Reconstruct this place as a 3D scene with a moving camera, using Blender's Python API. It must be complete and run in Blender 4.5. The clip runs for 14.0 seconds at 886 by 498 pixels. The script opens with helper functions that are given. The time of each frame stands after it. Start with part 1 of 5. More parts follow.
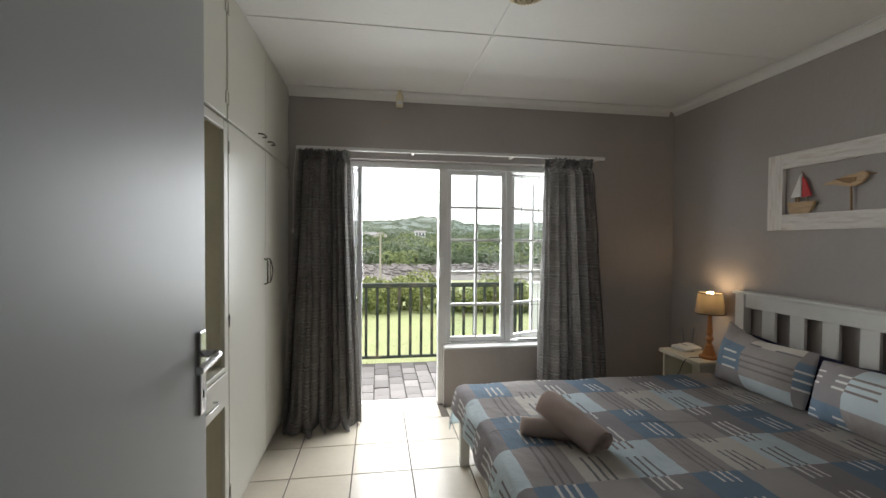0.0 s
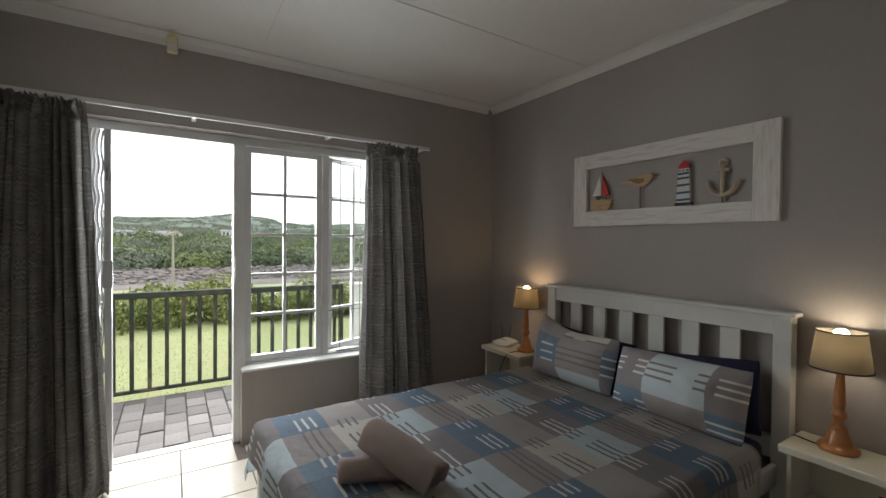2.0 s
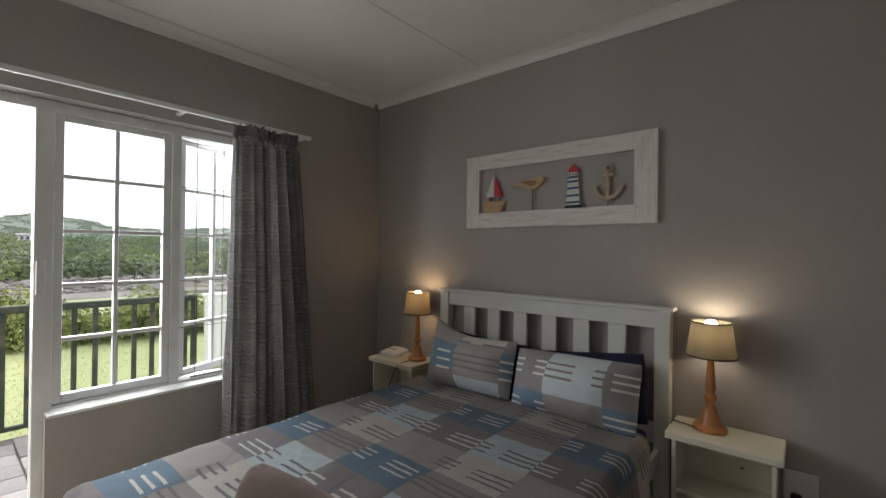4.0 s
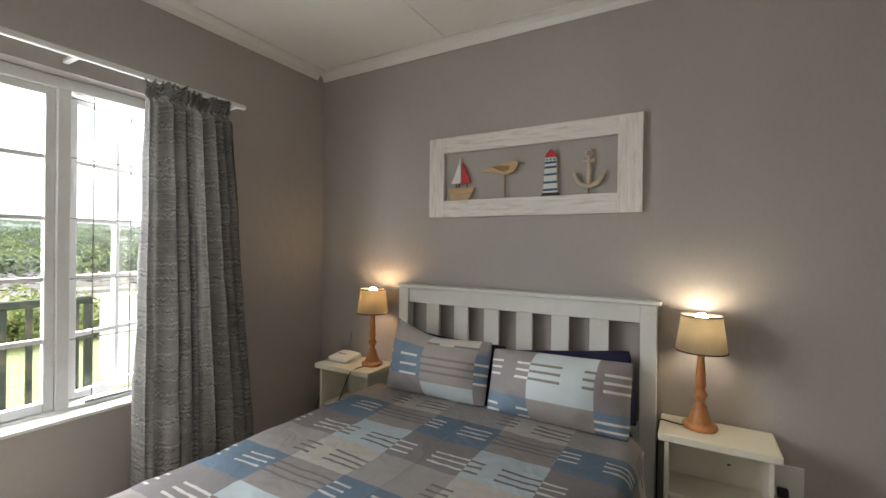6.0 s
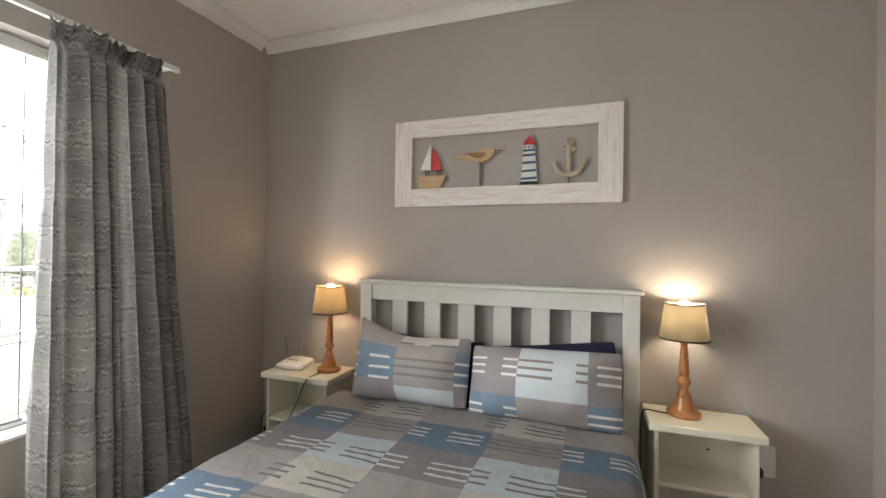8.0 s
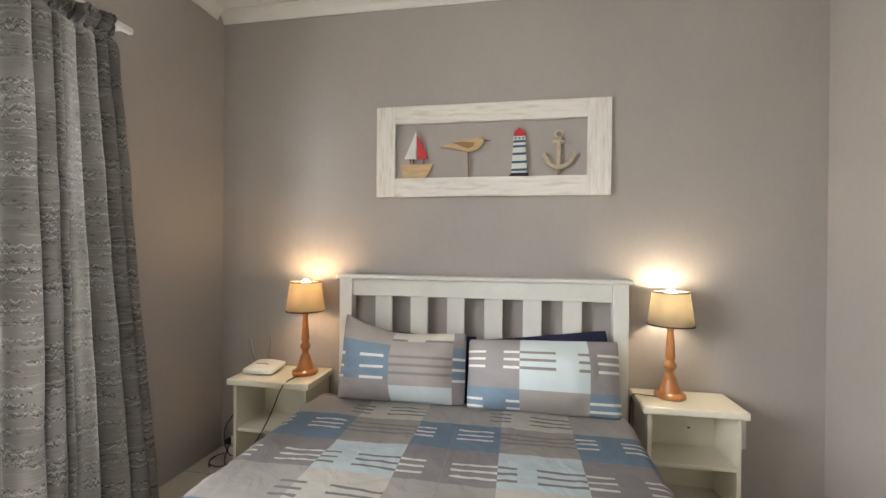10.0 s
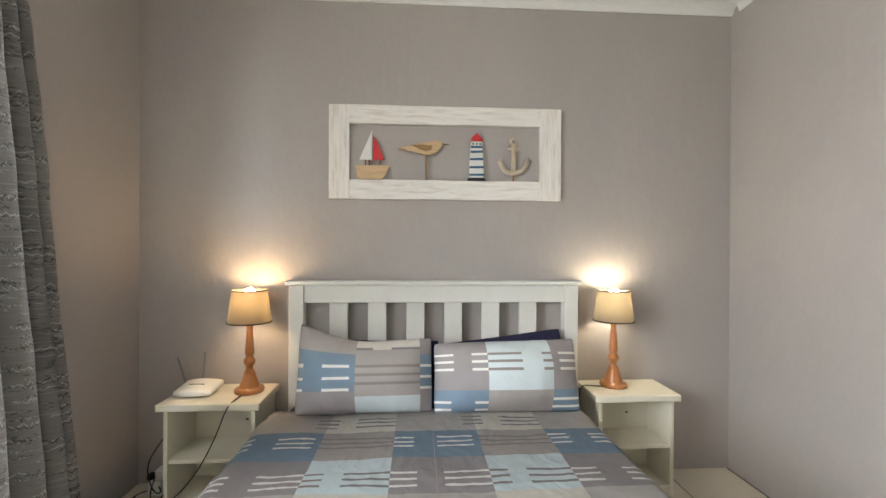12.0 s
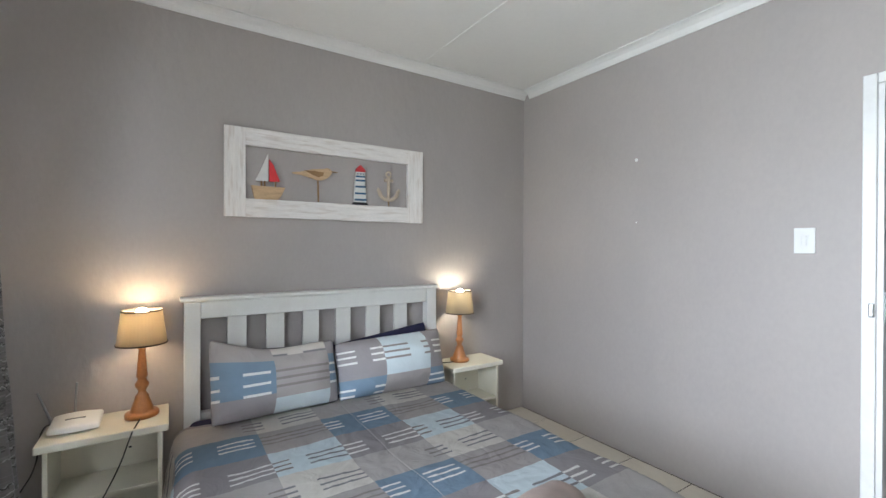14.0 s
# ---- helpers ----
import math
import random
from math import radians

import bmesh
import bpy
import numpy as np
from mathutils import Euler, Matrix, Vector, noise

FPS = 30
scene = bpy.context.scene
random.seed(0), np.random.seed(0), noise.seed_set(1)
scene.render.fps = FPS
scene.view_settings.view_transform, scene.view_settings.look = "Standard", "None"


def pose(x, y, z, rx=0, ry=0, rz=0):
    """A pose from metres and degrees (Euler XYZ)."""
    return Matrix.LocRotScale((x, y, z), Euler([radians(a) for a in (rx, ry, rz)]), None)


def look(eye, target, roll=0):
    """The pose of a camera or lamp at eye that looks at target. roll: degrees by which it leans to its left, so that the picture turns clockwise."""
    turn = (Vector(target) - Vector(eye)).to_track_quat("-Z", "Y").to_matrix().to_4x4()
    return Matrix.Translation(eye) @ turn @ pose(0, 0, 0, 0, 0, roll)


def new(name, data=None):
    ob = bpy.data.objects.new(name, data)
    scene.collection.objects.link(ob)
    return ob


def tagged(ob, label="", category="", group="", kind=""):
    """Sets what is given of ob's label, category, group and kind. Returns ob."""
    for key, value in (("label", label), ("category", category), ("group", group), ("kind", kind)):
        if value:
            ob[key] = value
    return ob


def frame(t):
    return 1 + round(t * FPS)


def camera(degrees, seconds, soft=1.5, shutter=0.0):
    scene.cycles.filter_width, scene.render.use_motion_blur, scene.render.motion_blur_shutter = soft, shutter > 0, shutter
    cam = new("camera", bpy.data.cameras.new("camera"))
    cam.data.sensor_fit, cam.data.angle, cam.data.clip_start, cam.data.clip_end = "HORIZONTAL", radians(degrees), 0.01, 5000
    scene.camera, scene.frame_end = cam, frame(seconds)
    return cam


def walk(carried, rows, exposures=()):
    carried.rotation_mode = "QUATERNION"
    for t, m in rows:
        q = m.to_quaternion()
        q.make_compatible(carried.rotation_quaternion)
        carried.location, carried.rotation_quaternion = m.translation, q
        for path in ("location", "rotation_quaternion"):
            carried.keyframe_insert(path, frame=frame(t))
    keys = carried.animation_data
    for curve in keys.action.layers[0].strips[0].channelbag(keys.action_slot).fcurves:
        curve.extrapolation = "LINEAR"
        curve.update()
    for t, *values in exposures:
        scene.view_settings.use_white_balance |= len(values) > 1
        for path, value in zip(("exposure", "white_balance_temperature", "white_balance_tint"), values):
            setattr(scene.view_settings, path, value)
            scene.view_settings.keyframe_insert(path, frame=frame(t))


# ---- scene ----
cam = camera(92.3, 14.0)
PATH = [
    (0, (0.378, 0.338, 1.431), (0.681, 2.314, 1.386), 0.4),
    (0.5, (0.423, 0.452, 1.429), (0.883, 2.397, 1.386), 0.5),
    (1, (0.494, 0.566, 1.426), (1.147, 2.456, 1.386), 0.6),
    (1.5, (0.536, 0.682, 1.408), (1.403, 2.484, 1.369), 0.6),
    (2, (0.551, 0.78, 1.388), (1.622, 2.468, 1.354), 0.6),
    (2.5, (0.564, 0.844, 1.372), (1.792, 2.423, 1.353), 0.8),
    (3, (0.559, 0.925, 1.379), (1.913, 2.398, 1.358), 0.7),
    (3.5, (0.573, 0.99, 1.37), (2.025, 2.366, 1.354), 0.7),
    (3.7, (0.581, 1.02, 1.359), (2.066, 2.36, 1.354), 0.7),
    (6, (0.698, 1.44, 1.318), (2.426, 2.447, 1.309), 0.8),
    (6.5, (0.72, 1.538, 1.282), (2.491, 2.469, 1.277), 0.8),
    (7, (0.729, 1.632, 1.263), (2.542, 2.477, 1.267), 0.9),
    (7.5, (0.737, 1.706, 1.27), (2.587, 2.466, 1.267), 0.7),
    (8, (0.744, 1.784, 1.248), (2.628, 2.456, 1.259), 0.8),
    (10.5, (0.734, 2.193, 1.227), (2.719, 2.441, 1.212), 0.5),
    (11, (0.722, 2.258, 1.245), (2.717, 2.392, 1.225), 0.5),
    (11.5, (0.722, 2.364, 1.254), (2.722, 2.367, 1.227), 0.5),
    (12, (0.742, 2.441, 1.248), (2.738, 2.321, 1.242), 0.3),
    (12.5, (0.753, 2.551, 1.326), (2.728, 2.237, 1.3), 0.4),
    (13, (0.677, 2.739, 1.334), (2.598, 2.184, 1.326), 0.3),
    (13.5, (0.55, 2.948, 1.327), (2.365, 2.109, 1.328), 0.0),
    (14, (0.421, 3.169, 1.34), (2.103, 2.087, 1.331), 0.2),
]
EXPOSURES = [(0.0, 0.2, 6450, 10), (1.0, 0.07, 6450, 10), (2.0, -0.18, 6450, 10), (2.5, -0.3, 6450, 10), (3.5, -0.2, 6450, 10), (6.0, 0.98, 6550, 10), (8.0, 1.43, 6650, 11), (11.0, 1.81, 6600, 10), (12.0, 1.79, 6450, 9), (13.0, 1.68, 6030, 9), (14.0, 1.52, 5770, 9)]
walk(cam, [(t, look(eye, target, roll)) for t, eye, target, roll in PATH], EXPOSURES)

# ---- sky and sun: an overcast day ----
world = bpy.data.worlds.new("overcast_sky")
scene.world = world
world.use_nodes = True
wn, wl = world.node_tree.nodes, world.node_tree.links
sky = wn.new("ShaderNodeTexSky")
sky.sky_type = "NISHITA"
sky.sun_disc = False
sky.sun_elevation, sky.sun_rotation = radians(52), radians(20)
sky.dust_density, sky.air_density = 4.0, 1.0
veil = wn.new("ShaderNodeMix")
veil.data_type = "RGBA"
veil.inputs[0].default_value = 0.75
veil.inputs[7].default_value = (14.0, 14.2, 14.6, 1)
wl.new(sky.outputs[0], veil.inputs[6])
wl.new(veil.outputs[2], wn["Background"].inputs[0])
wn["Background"].inputs[1].default_value = 0.165

sun_data = bpy.data.lights.new("sun", "SUN")
sun_data.energy, sun_data.angle, sun_data.color = 1.5, radians(40), (1.0, 0.97, 0.92)
sun = new("sun", sun_data)
sun.matrix_world = look((3, 9, 12), (0.5, 2, 0))

# added area lamp outside the garden door and casements, standing in for sky light
stand_in_light = bpy.data.lights.new("daylight_stand_in", "AREA")
stand_in_light.shape, stand_in_light.size, stand_in_light.size_y = "RECTANGLE", 2.0, 1.75
stand_in_light.energy, stand_in_light.color = 92, (0.95, 0.98, 1.0)
daylight_stand_in = new("daylight_stand_in", stand_in_light)
daylight_stand_in.matrix_world = look((1.16, 4.64, 1.45), (1.18, 3.64, 0.68))


# ---- materials ----
def rgb(c):
    return (c[0], c[1], c[2], 1)


def material(name, base, rough=0.6, vary=0.06, scale=6.0, fine=90.0, bump=0.15, bump_scale=None, metal=0.0, spec=0.5,
             stretch=(1, 1, 1), stain=None, stain_amount=0.0, stain_scale=2.5, random_piece=0.0, depth=0.002, coat=0.0, wrinkle=0.0):
    """A procedural surface: base colour varied at two scales, optional stains with edges of their own, and fine relief."""
    m = bpy.data.materials.new(name)
    m.use_nodes = True
    nd, ln = m.node_tree.nodes, m.node_tree.links
    b = nd["Principled BSDF"]
    b.inputs["Roughness"].default_value, b.inputs["Metallic"].default_value = rough, metal
    b.inputs["Specular IOR Level"].default_value = spec
    b.inputs["Coat Weight"].default_value = coat
    co = nd.new("ShaderNodeTexCoord")
    mp = nd.new("ShaderNodeMapping")
    mp.inputs["Scale"].default_value = stretch
    ln.new(co.outputs["Object"], mp.inputs[0])

    def tex(s, detail):
        n = nd.new("ShaderNodeTexNoise")
        n.inputs["Scale"].default_value, n.inputs["Detail"].default_value = s, detail
        ln.new(mp.outputs[0], n.inputs["Vector"])
        return n

    big, small = tex(scale, 4), tex(fine, 6)
    add = nd.new("ShaderNodeMath")
    add.operation = "MULTIPLY_ADD"
    add.inputs[1].default_value = 0.6
    ln.new(big.outputs[0], add.inputs[0])
    half = nd.new("ShaderNodeMath")
    half.operation = "MULTIPLY"
    half.inputs[1].default_value = 0.4
    ln.new(small.outputs[0], half.inputs[0])
    ln.new(half.outputs[0], add.inputs[2])
    ramp = nd.new("ShaderNodeValToRGB")
    ramp.color_ramp.elements[0].position, ramp.color_ramp.elements[1].position = 0.32, 0.68
    ramp.color_ramp.elements[0].color = rgb([max(0, c * (1 - vary)) for c in base])
    ramp.color_ramp.elements[1].color = rgb([min(1, c * (1 + vary)) for c in base])
    ln.new(add.outputs[0], ramp.inputs[0])
    out = ramp.outputs[0]
    if stain:
        st = tex(stain_scale, 8)
        sr = nd.new("ShaderNodeValToRGB")
        sr.color_ramp.elements[0].position, sr.color_ramp.elements[1].position = 0.52, 0.66
        sr.color_ramp.elements[1].color = (stain_amount,) * 3 + (1,)
        ln.new(st.outputs[0], sr.inputs[0])
        mx = nd.new("ShaderNodeMix")
        mx.data_type = "RGBA"
        mx.inputs[7].default_value = rgb(stain)
        ln.new(sr.outputs[0], mx.inputs[0])
        ln.new(out, mx.inputs[6])
        out = mx.outputs[2]
    if random_piece:
        info = nd.new("ShaderNodeObjectInfo")
        hsv = nd.new("ShaderNodeHueSaturation")
        rng = nd.new("ShaderNodeMapRange")
        rng.inputs[3].default_value, rng.inputs[4].default_value = 1 - random_piece, 1 + random_piece
        ln.new(info.outputs["Random"], rng.inputs[0])
        ln.new(rng.outputs[0], hsv.inputs["Value"])
        ln.new(out, hsv.inputs["Color"])
        out = hsv.outputs[0]
    ln.new(out, b.inputs["Base Color"])
    rr = nd.new("ShaderNodeMapRange")
    rr.inputs[3].default_value, rr.inputs[4].default_value = max(0.02, rough - 0.07), min(1, rough + 0.07)
    ln.new(big.outputs[0], rr.inputs[0])
    ln.new(rr.outputs[0], b.inputs["Roughness"])
    if bump:
        bp = nd.new("ShaderNodeBump")
        bp.inputs["Strength"].default_value, bp.inputs["Distance"].default_value = bump, depth
        h = tex(bump_scale, 5) if bump_scale else small
        ln.new(h.outputs[0], bp.inputs["Height"])
        ln.new(bp.outputs[0], b.inputs["Normal"])
        if wrinkle:
            wr = tex(7.0, 3)
            wr.inputs["Distortion"].default_value = 1.6
            wb = nd.new("ShaderNodeBump")
            wb.inputs["Strength"].default_value, wb.inputs["Distance"].default_value = wrinkle, 0.02
            ln.new(wr.outputs[0], wb.inputs["Height"])
            ln.new(wb.outputs[0], bp.inputs["Normal"])
    return m


def foliage(name, dark, light, rough=0.6):
    """Leaves: colour varied leaf by leaf, a little light passing through."""
    m = bpy.data.materials.new(name)
    m.use_nodes = True
    nd, ln = m.node_tree.nodes, m.node_tree.links
    b = nd["Principled BSDF"]
    b.inputs["Roughness"].default_value = rough
    geo = nd.new("ShaderNodeNewGeometry")
    ramp = nd.new("ShaderNodeValToRGB")
    ramp.color_ramp.elements[0].color, ramp.color_ramp.elements[1].color = rgb(dark), rgb(light)
    ln.new(geo.outputs["Random Per Island"], ramp.inputs[0])
    ln.new(ramp.outputs[0], b.inputs["Base Color"])
    tr = nd.new("ShaderNodeBsdfTranslucent")
    ln.new(ramp.outputs[0], tr.inputs[0])
    mx = nd.new("ShaderNodeMixShader")
    mx.inputs[0].default_value = 0.25
    ln.new(b.outputs[0], mx.inputs[1])
    ln.new(tr.outputs[0], mx.inputs[2])
    ln.new(mx.outputs[0], nd["Material Output"].inputs[0])
    return m


def curtain_material():
    """Grey cloth printed with faint rows of handwriting, streaks and round postmarks, in the cloth's own coordinates (metres)."""
    m = bpy.data.materials.new("printed_curtain_cloth")
    m.use_nodes = True
    nd, ln = m.node_tree.nodes, m.node_tree.links
    b = nd["Principled BSDF"]
    b.inputs["Roughness"].default_value = 0.8
    b.inputs["Sheen Weight"].default_value = 0.2
    uv = nd.new("ShaderNodeUVMap")
    uv.uv_map = "cloth"

    def noise_tex(sx, sy, detail, scale=1.0, distort=0.0):
        mp = nd.new("ShaderNodeMapping")
        mp.inputs["Scale"].default_value = (sx, sy, 1)
        ln.new(uv.outputs[0], mp.inputs[0])
        n = nd.new("ShaderNodeTexNoise")
        n.inputs["Scale"].default_value, n.inputs["Detail"].default_value = scale, detail
        n.inputs["Distortion"].default_value = distort
        ln.new(mp.outputs[0], n.inputs["Vector"])
        return n.outputs[0]

    def step(src, lo, hi, amount=1.0):
        r = nd.new("ShaderNodeMapRange")
        r.inputs[1].default_value, r.inputs[2].default_value, r.inputs[4].default_value = lo, hi, amount
        ln.new(src, r.inputs[0])
        return r.outputs[0]

    def blend(fac, a, col):
        mx = nd.new("ShaderNodeMix")
        mx.data_type = "RGBA"
        ln.new(fac, mx.inputs[0])
        if isinstance(a, tuple):
            mx.inputs[6].default_value = rgb(a)
        else:
            ln.new(a, mx.inputs[6])
        mx.inputs[7].default_value = rgb(col)
        return mx.outputs[2]

    def times(a, c):
        x = nd.new("ShaderNodeMath")
        x.operation = "MULTIPLY"
        ln.new(a, x.inputs[0])
        ln.new(c, x.inputs[1])
        return x.outputs[0]

    def written(pitch, wobble, su, thick, lo):
        """Lines of joined-up writing: rows at a pitch, wobbling up and down, broken into words."""
        sep = nd.new("ShaderNodeSeparateXYZ")
        ln.new(uv.outputs[0], sep.inputs[0])
        row = nd.new("ShaderNodeMath")
        row.operation = "MULTIPLY_ADD"
        row.inputs[1].default_value = 1 / pitch
        ln.new(sep.outputs[1], row.inputs[0])
        wob = nd.new("ShaderNodeMath")
        wob.operation = "MULTIPLY"
        wob.inputs[1].default_value = wobble
        ln.new(noise_tex(su, 14, 3), wob.inputs[0])
        ln.new(wob.outputs[0], row.inputs[2])
        pp = nd.new("ShaderNodeMath")
        pp.operation = "PINGPONG"
        pp.inputs[1].default_value = 0.5
        ln.new(row.outputs[0], pp.inputs[0])
        line = step(pp.outputs[0], thick, thick * 0.6)
        return times(line, step(noise_tex(6, 20, 2), lo, lo + 0.03))

    base = blend(step(noise_tex(5, 5, 3), 0.35, 0.65), (0.205, 0.192, 0.182), (0.30, 0.283, 0.268))
    base = blend(step(noise_tex(9, 130, 3), 0.57, 0.62, 0.40), base, (0.43, 0.415, 0.395))
    base = blend(written(0.024, 2.4, 90, 0.11, 0.50), base, (0.50, 0.485, 0.465))
    base = blend(step(noise_tex(7, 190, 2), 0.60, 0.64, 0.35), base, (0.17, 0.165, 0.16))
    base = blend(written(0.031, 2.4, 95, 0.085, 0.51), base, (0.08, 0.076, 0.072))
    base = blend(times(step(noise_tex(60, 110, 2, 1.0, 1.2), 0.57, 0.61, 0.7), step(noise_tex(3, 26, 1), 0.52, 0.55)), base, (0.07, 0.068, 0.066))
    vo = nd.new("ShaderNodeTexVoronoi")
    vo.feature = "F1"
    vo.inputs["Scale"].default_value = 3.6
    ln.new(uv.outputs[0], vo.inputs["Vector"])
    ring = nd.new("ShaderNodeMath")
    ring.operation = "LESS_THAN"
    ring.inputs[1].default_value = 0.10
    ln.new(vo.outputs["Distance"], ring.inputs[0])
    base = blend(times(ring.outputs[0], step(noise_tex(30, 30, 2), 0.35, 0.65, 0.6)), base, (0.40, 0.395, 0.39))
    ln.new(base, b.inputs["Base Color"])
    bp = nd.new("ShaderNodeBump")
    bp.inputs["Strength"].default_value, bp.inputs["Distance"].default_value = 0.25, 0.001
    ln.new(noise_tex(250, 900, 3), bp.inputs["Height"])
    ln.new(bp.outputs[0], b.inputs["Normal"])
    tr = nd.new("ShaderNodeBsdfTranslucent")
    ln.new(base, tr.inputs[0])
    mx = nd.new("ShaderNodeMixShader")
    mx.inputs[0].default_value = 0.07
    ln.new(b.outputs[0], mx.inputs[1])
    ln.new(tr.outputs[0], mx.inputs[2])
    ln.new(mx.outputs[0], nd["Material Output"].inputs[0])
    return m


def shade_material():
    m = bpy.data.materials.new("lamp_shade_linen")
    m.use_nodes = True
    nd, ln = m.node_tree.nodes, m.node_tree.links
    b = nd["Principled BSDF"]
    b.inputs["Base Color"].default_value = (0.27, 0.235, 0.18, 1)
    b.inputs["Roughness"].default_value = 0.85
    co = nd.new("ShaderNodeTexCoord")
    n = nd.new("ShaderNodeTexNoise")
    n.inputs["Scale"].default_value = 140
    ln.new(co.outputs["Object"], n.inputs["Vector"])
    bp = nd.new("ShaderNodeBump")
    bp.inputs["Strength"].default_value, bp.inputs["Distance"].default_value = 0.3, 0.001
    ln.new(n.outputs[0], bp.inputs["Height"])
    ln.new(bp.outputs[0], b.inputs["Normal"])
    tr = nd.new("ShaderNodeBsdfTranslucent")
    tr.inputs[0].default_value = (0.60, 0.50, 0.36, 1)
    mx = nd.new("ShaderNodeMixShader")
    mx.inputs[0].default_value = 0.02
    ln.new(b.outputs[0], mx.inputs[1])
    ln.new(tr.outputs[0], mx.inputs[2])
    ln.new(mx.outputs[0], nd["Material Output"].inputs[0])
    return m


def glow(name, color, strength):
    m = bpy.data.materials.new(name)
    m.use_nodes = True
    b = m.node_tree.nodes["Principled BSDF"]
    b.inputs["Base Color"].default_value = (0.9, 0.88, 0.84, 1)
    b.inputs["Emission Color"].default_value = rgb(color)
    b.inputs["Emission Strength"].default_value = strength
    return m


def glass_material():
    m = bpy.data.materials.new("window_glass")
    m.use_nodes = True
    nd, ln = m.node_tree.nodes, m.node_tree.links
    g = nd.new("ShaderNodeBsdfGlossy")
    g.inputs["Roughness"].default_value = 0.02
    t = nd.new("ShaderNodeBsdfTransparent")
    t.inputs[0].default_value = (0.95, 0.97, 0.97, 1)
    f = nd.new("ShaderNodeFresnel")
    f.inputs[0].default_value = 1.3
    mx = nd.new("ShaderNodeMixShader")
    ln.new(f.outputs[0], mx.inputs[0])
    ln.new(t.outputs[0], mx.inputs[1])
    ln.new(g.outputs[0], mx.inputs[2])
    ln.new(mx.outputs[0], nd["Material Output"].inputs[0])
    return m


WALL = material("taupe_wall_paint", (0.40, 0.365, 0.345), 0.5, 0.05, 2.0, 60, 0.55, 16, depth=0.006, spec=0.45, stretch=(1, 1, 0.6),
                stain=(0.36, 0.335, 0.32), stain_amount=0.35, stain_scale=1.7)
OUTER = material("outside_plaster", (0.62, 0.60, 0.56), 0.8, 0.07, 3, 60, 0.3, 25, depth=0.005)
CEIL = material("white_ceiling_paint", (0.80, 0.79, 0.77), 0.65, 0.03, 1.5, 50, 0.12, 30)
CORNICE = material("white_cornice_paint", (0.76, 0.75, 0.73), 0.5, 0.03, 4, 50, 0.1, 40)
CREAM = material("cream_satin_paint", (0.75, 0.71, 0.59), 0.3, 0.025, 1.2, 40, 0.06, 14, depth=0.002, spec=0.5)
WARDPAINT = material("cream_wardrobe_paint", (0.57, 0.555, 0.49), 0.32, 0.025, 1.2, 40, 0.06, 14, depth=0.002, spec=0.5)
CREAM_IN = material("cream_cupboard_inside", (0.66, 0.62, 0.50), 0.5, 0.05, 3, 50, 0.1, 30)
DOORPAINT = material("grey_white_door_paint", (0.385, 0.40, 0.40), 0.42, 0.02, 1.6, 30, 0.05, 160, depth=0.001, spec=0.26)
WHITE = material("white_gloss_paint", (0.78, 0.78, 0.77), 0.33, 0.04, 5, 60, 0.12, 50, stain=(0.62, 0.60, 0.56), stain_amount=0.25, stain_scale=7)
BEDWHITE = material("white_bed_paint", (0.74, 0.73, 0.69), 0.4, 0.04, 5, 70, 0.12, 45, stain=(0.64, 0.61, 0.54), stain_amount=0.25, stain_scale=6)
TILE = material("beige_floor_tile", (0.66, 0.60, 0.50), 0.3, 0.06, 4, 35, 0.06, 30, random_piece=0.05, spec=0.55)
GROUT = material("dark_grout", (0.13, 0.11, 0.09), 0.9, 0.2, 8, 90, 0.4)
CHROME = material("brushed_steel", (0.55, 0.55, 0.56), 0.22, 0.05, 20, 200, 0.05, metal=1.0)
BRASS = material("worn_brass", (0.45, 0.33, 0.16), 0.4, 0.1, 20, 200, 0.1, metal=1.0)
DARKMETAL = material("dark_bronze_metal", (0.16, 0.145, 0.13), 0.35, 0.1, 20, 200, 0.05, metal=0.9)
GATEMETAL = material("grey_white_gate_metal", (0.70, 0.71, 0.73), 0.3, 0.05, 12, 100, 0.08, metal=0.2)
BAR = material("dark_bar_metal", (0.20, 0.20, 0.20), 0.5, 0.1, 20, 100, 0.05, metal=0.5)
CURTAIN = curtain_material()
SHADE = shade_material()
SHADETRIM = material("dark_shade_trim", (0.045, 0.035, 0.03), 0.8, 0.15, 30, 150, 0.1)
PINE = material("orange_pine_wood", (0.47, 0.19, 0.06), 0.3, 0.22, 5, 60, 0.12, stretch=(6, 6, 0.8), coat=0.3)
NAVY = material("navy_cotton", (0.012, 0.012, 0.045), 0.85, 0.2, 10, 400, 0.2)
TOWEL = material("dusty_pink_towel", (0.70, 0.585, 0.53), 0.95, 0.12, 9, 420, 0.9, 500, depth=0.004)
C_TAUPE = material("taupe_cotton", (0.427, 0.391, 0.376), 0.8, 0.07, 7, 500, 0.25, 700, depth=0.001, wrinkle=0.45)
C_GREY = material("warm_grey_cotton", (0.497, 0.465, 0.446), 0.8, 0.07, 7, 500, 0.25, 700, depth=0.001, wrinkle=0.45)
C_DARK = material("dark_taupe_cotton", (0.338, 0.31, 0.313), 0.8, 0.07, 7, 500, 0.25, 700, depth=0.001, wrinkle=0.45)
C_BLUE = material("steel_blue_cotton", (0.21, 0.295, 0.389), 0.8, 0.08, 7, 500, 0.25, 700, depth=0.001, wrinkle=0.45)
C_PALE = material("pale_blue_cotton", (0.651, 0.727, 0.752), 0.8, 0.06, 7, 500, 0.25, 700, depth=0.001, wrinkle=0.45)
C_CREAM = material("cream_cotton", (0.701, 0.663, 0.606), 0.8, 0.06, 7, 500, 0.25, 700, depth=0.001, wrinkle=0.45)
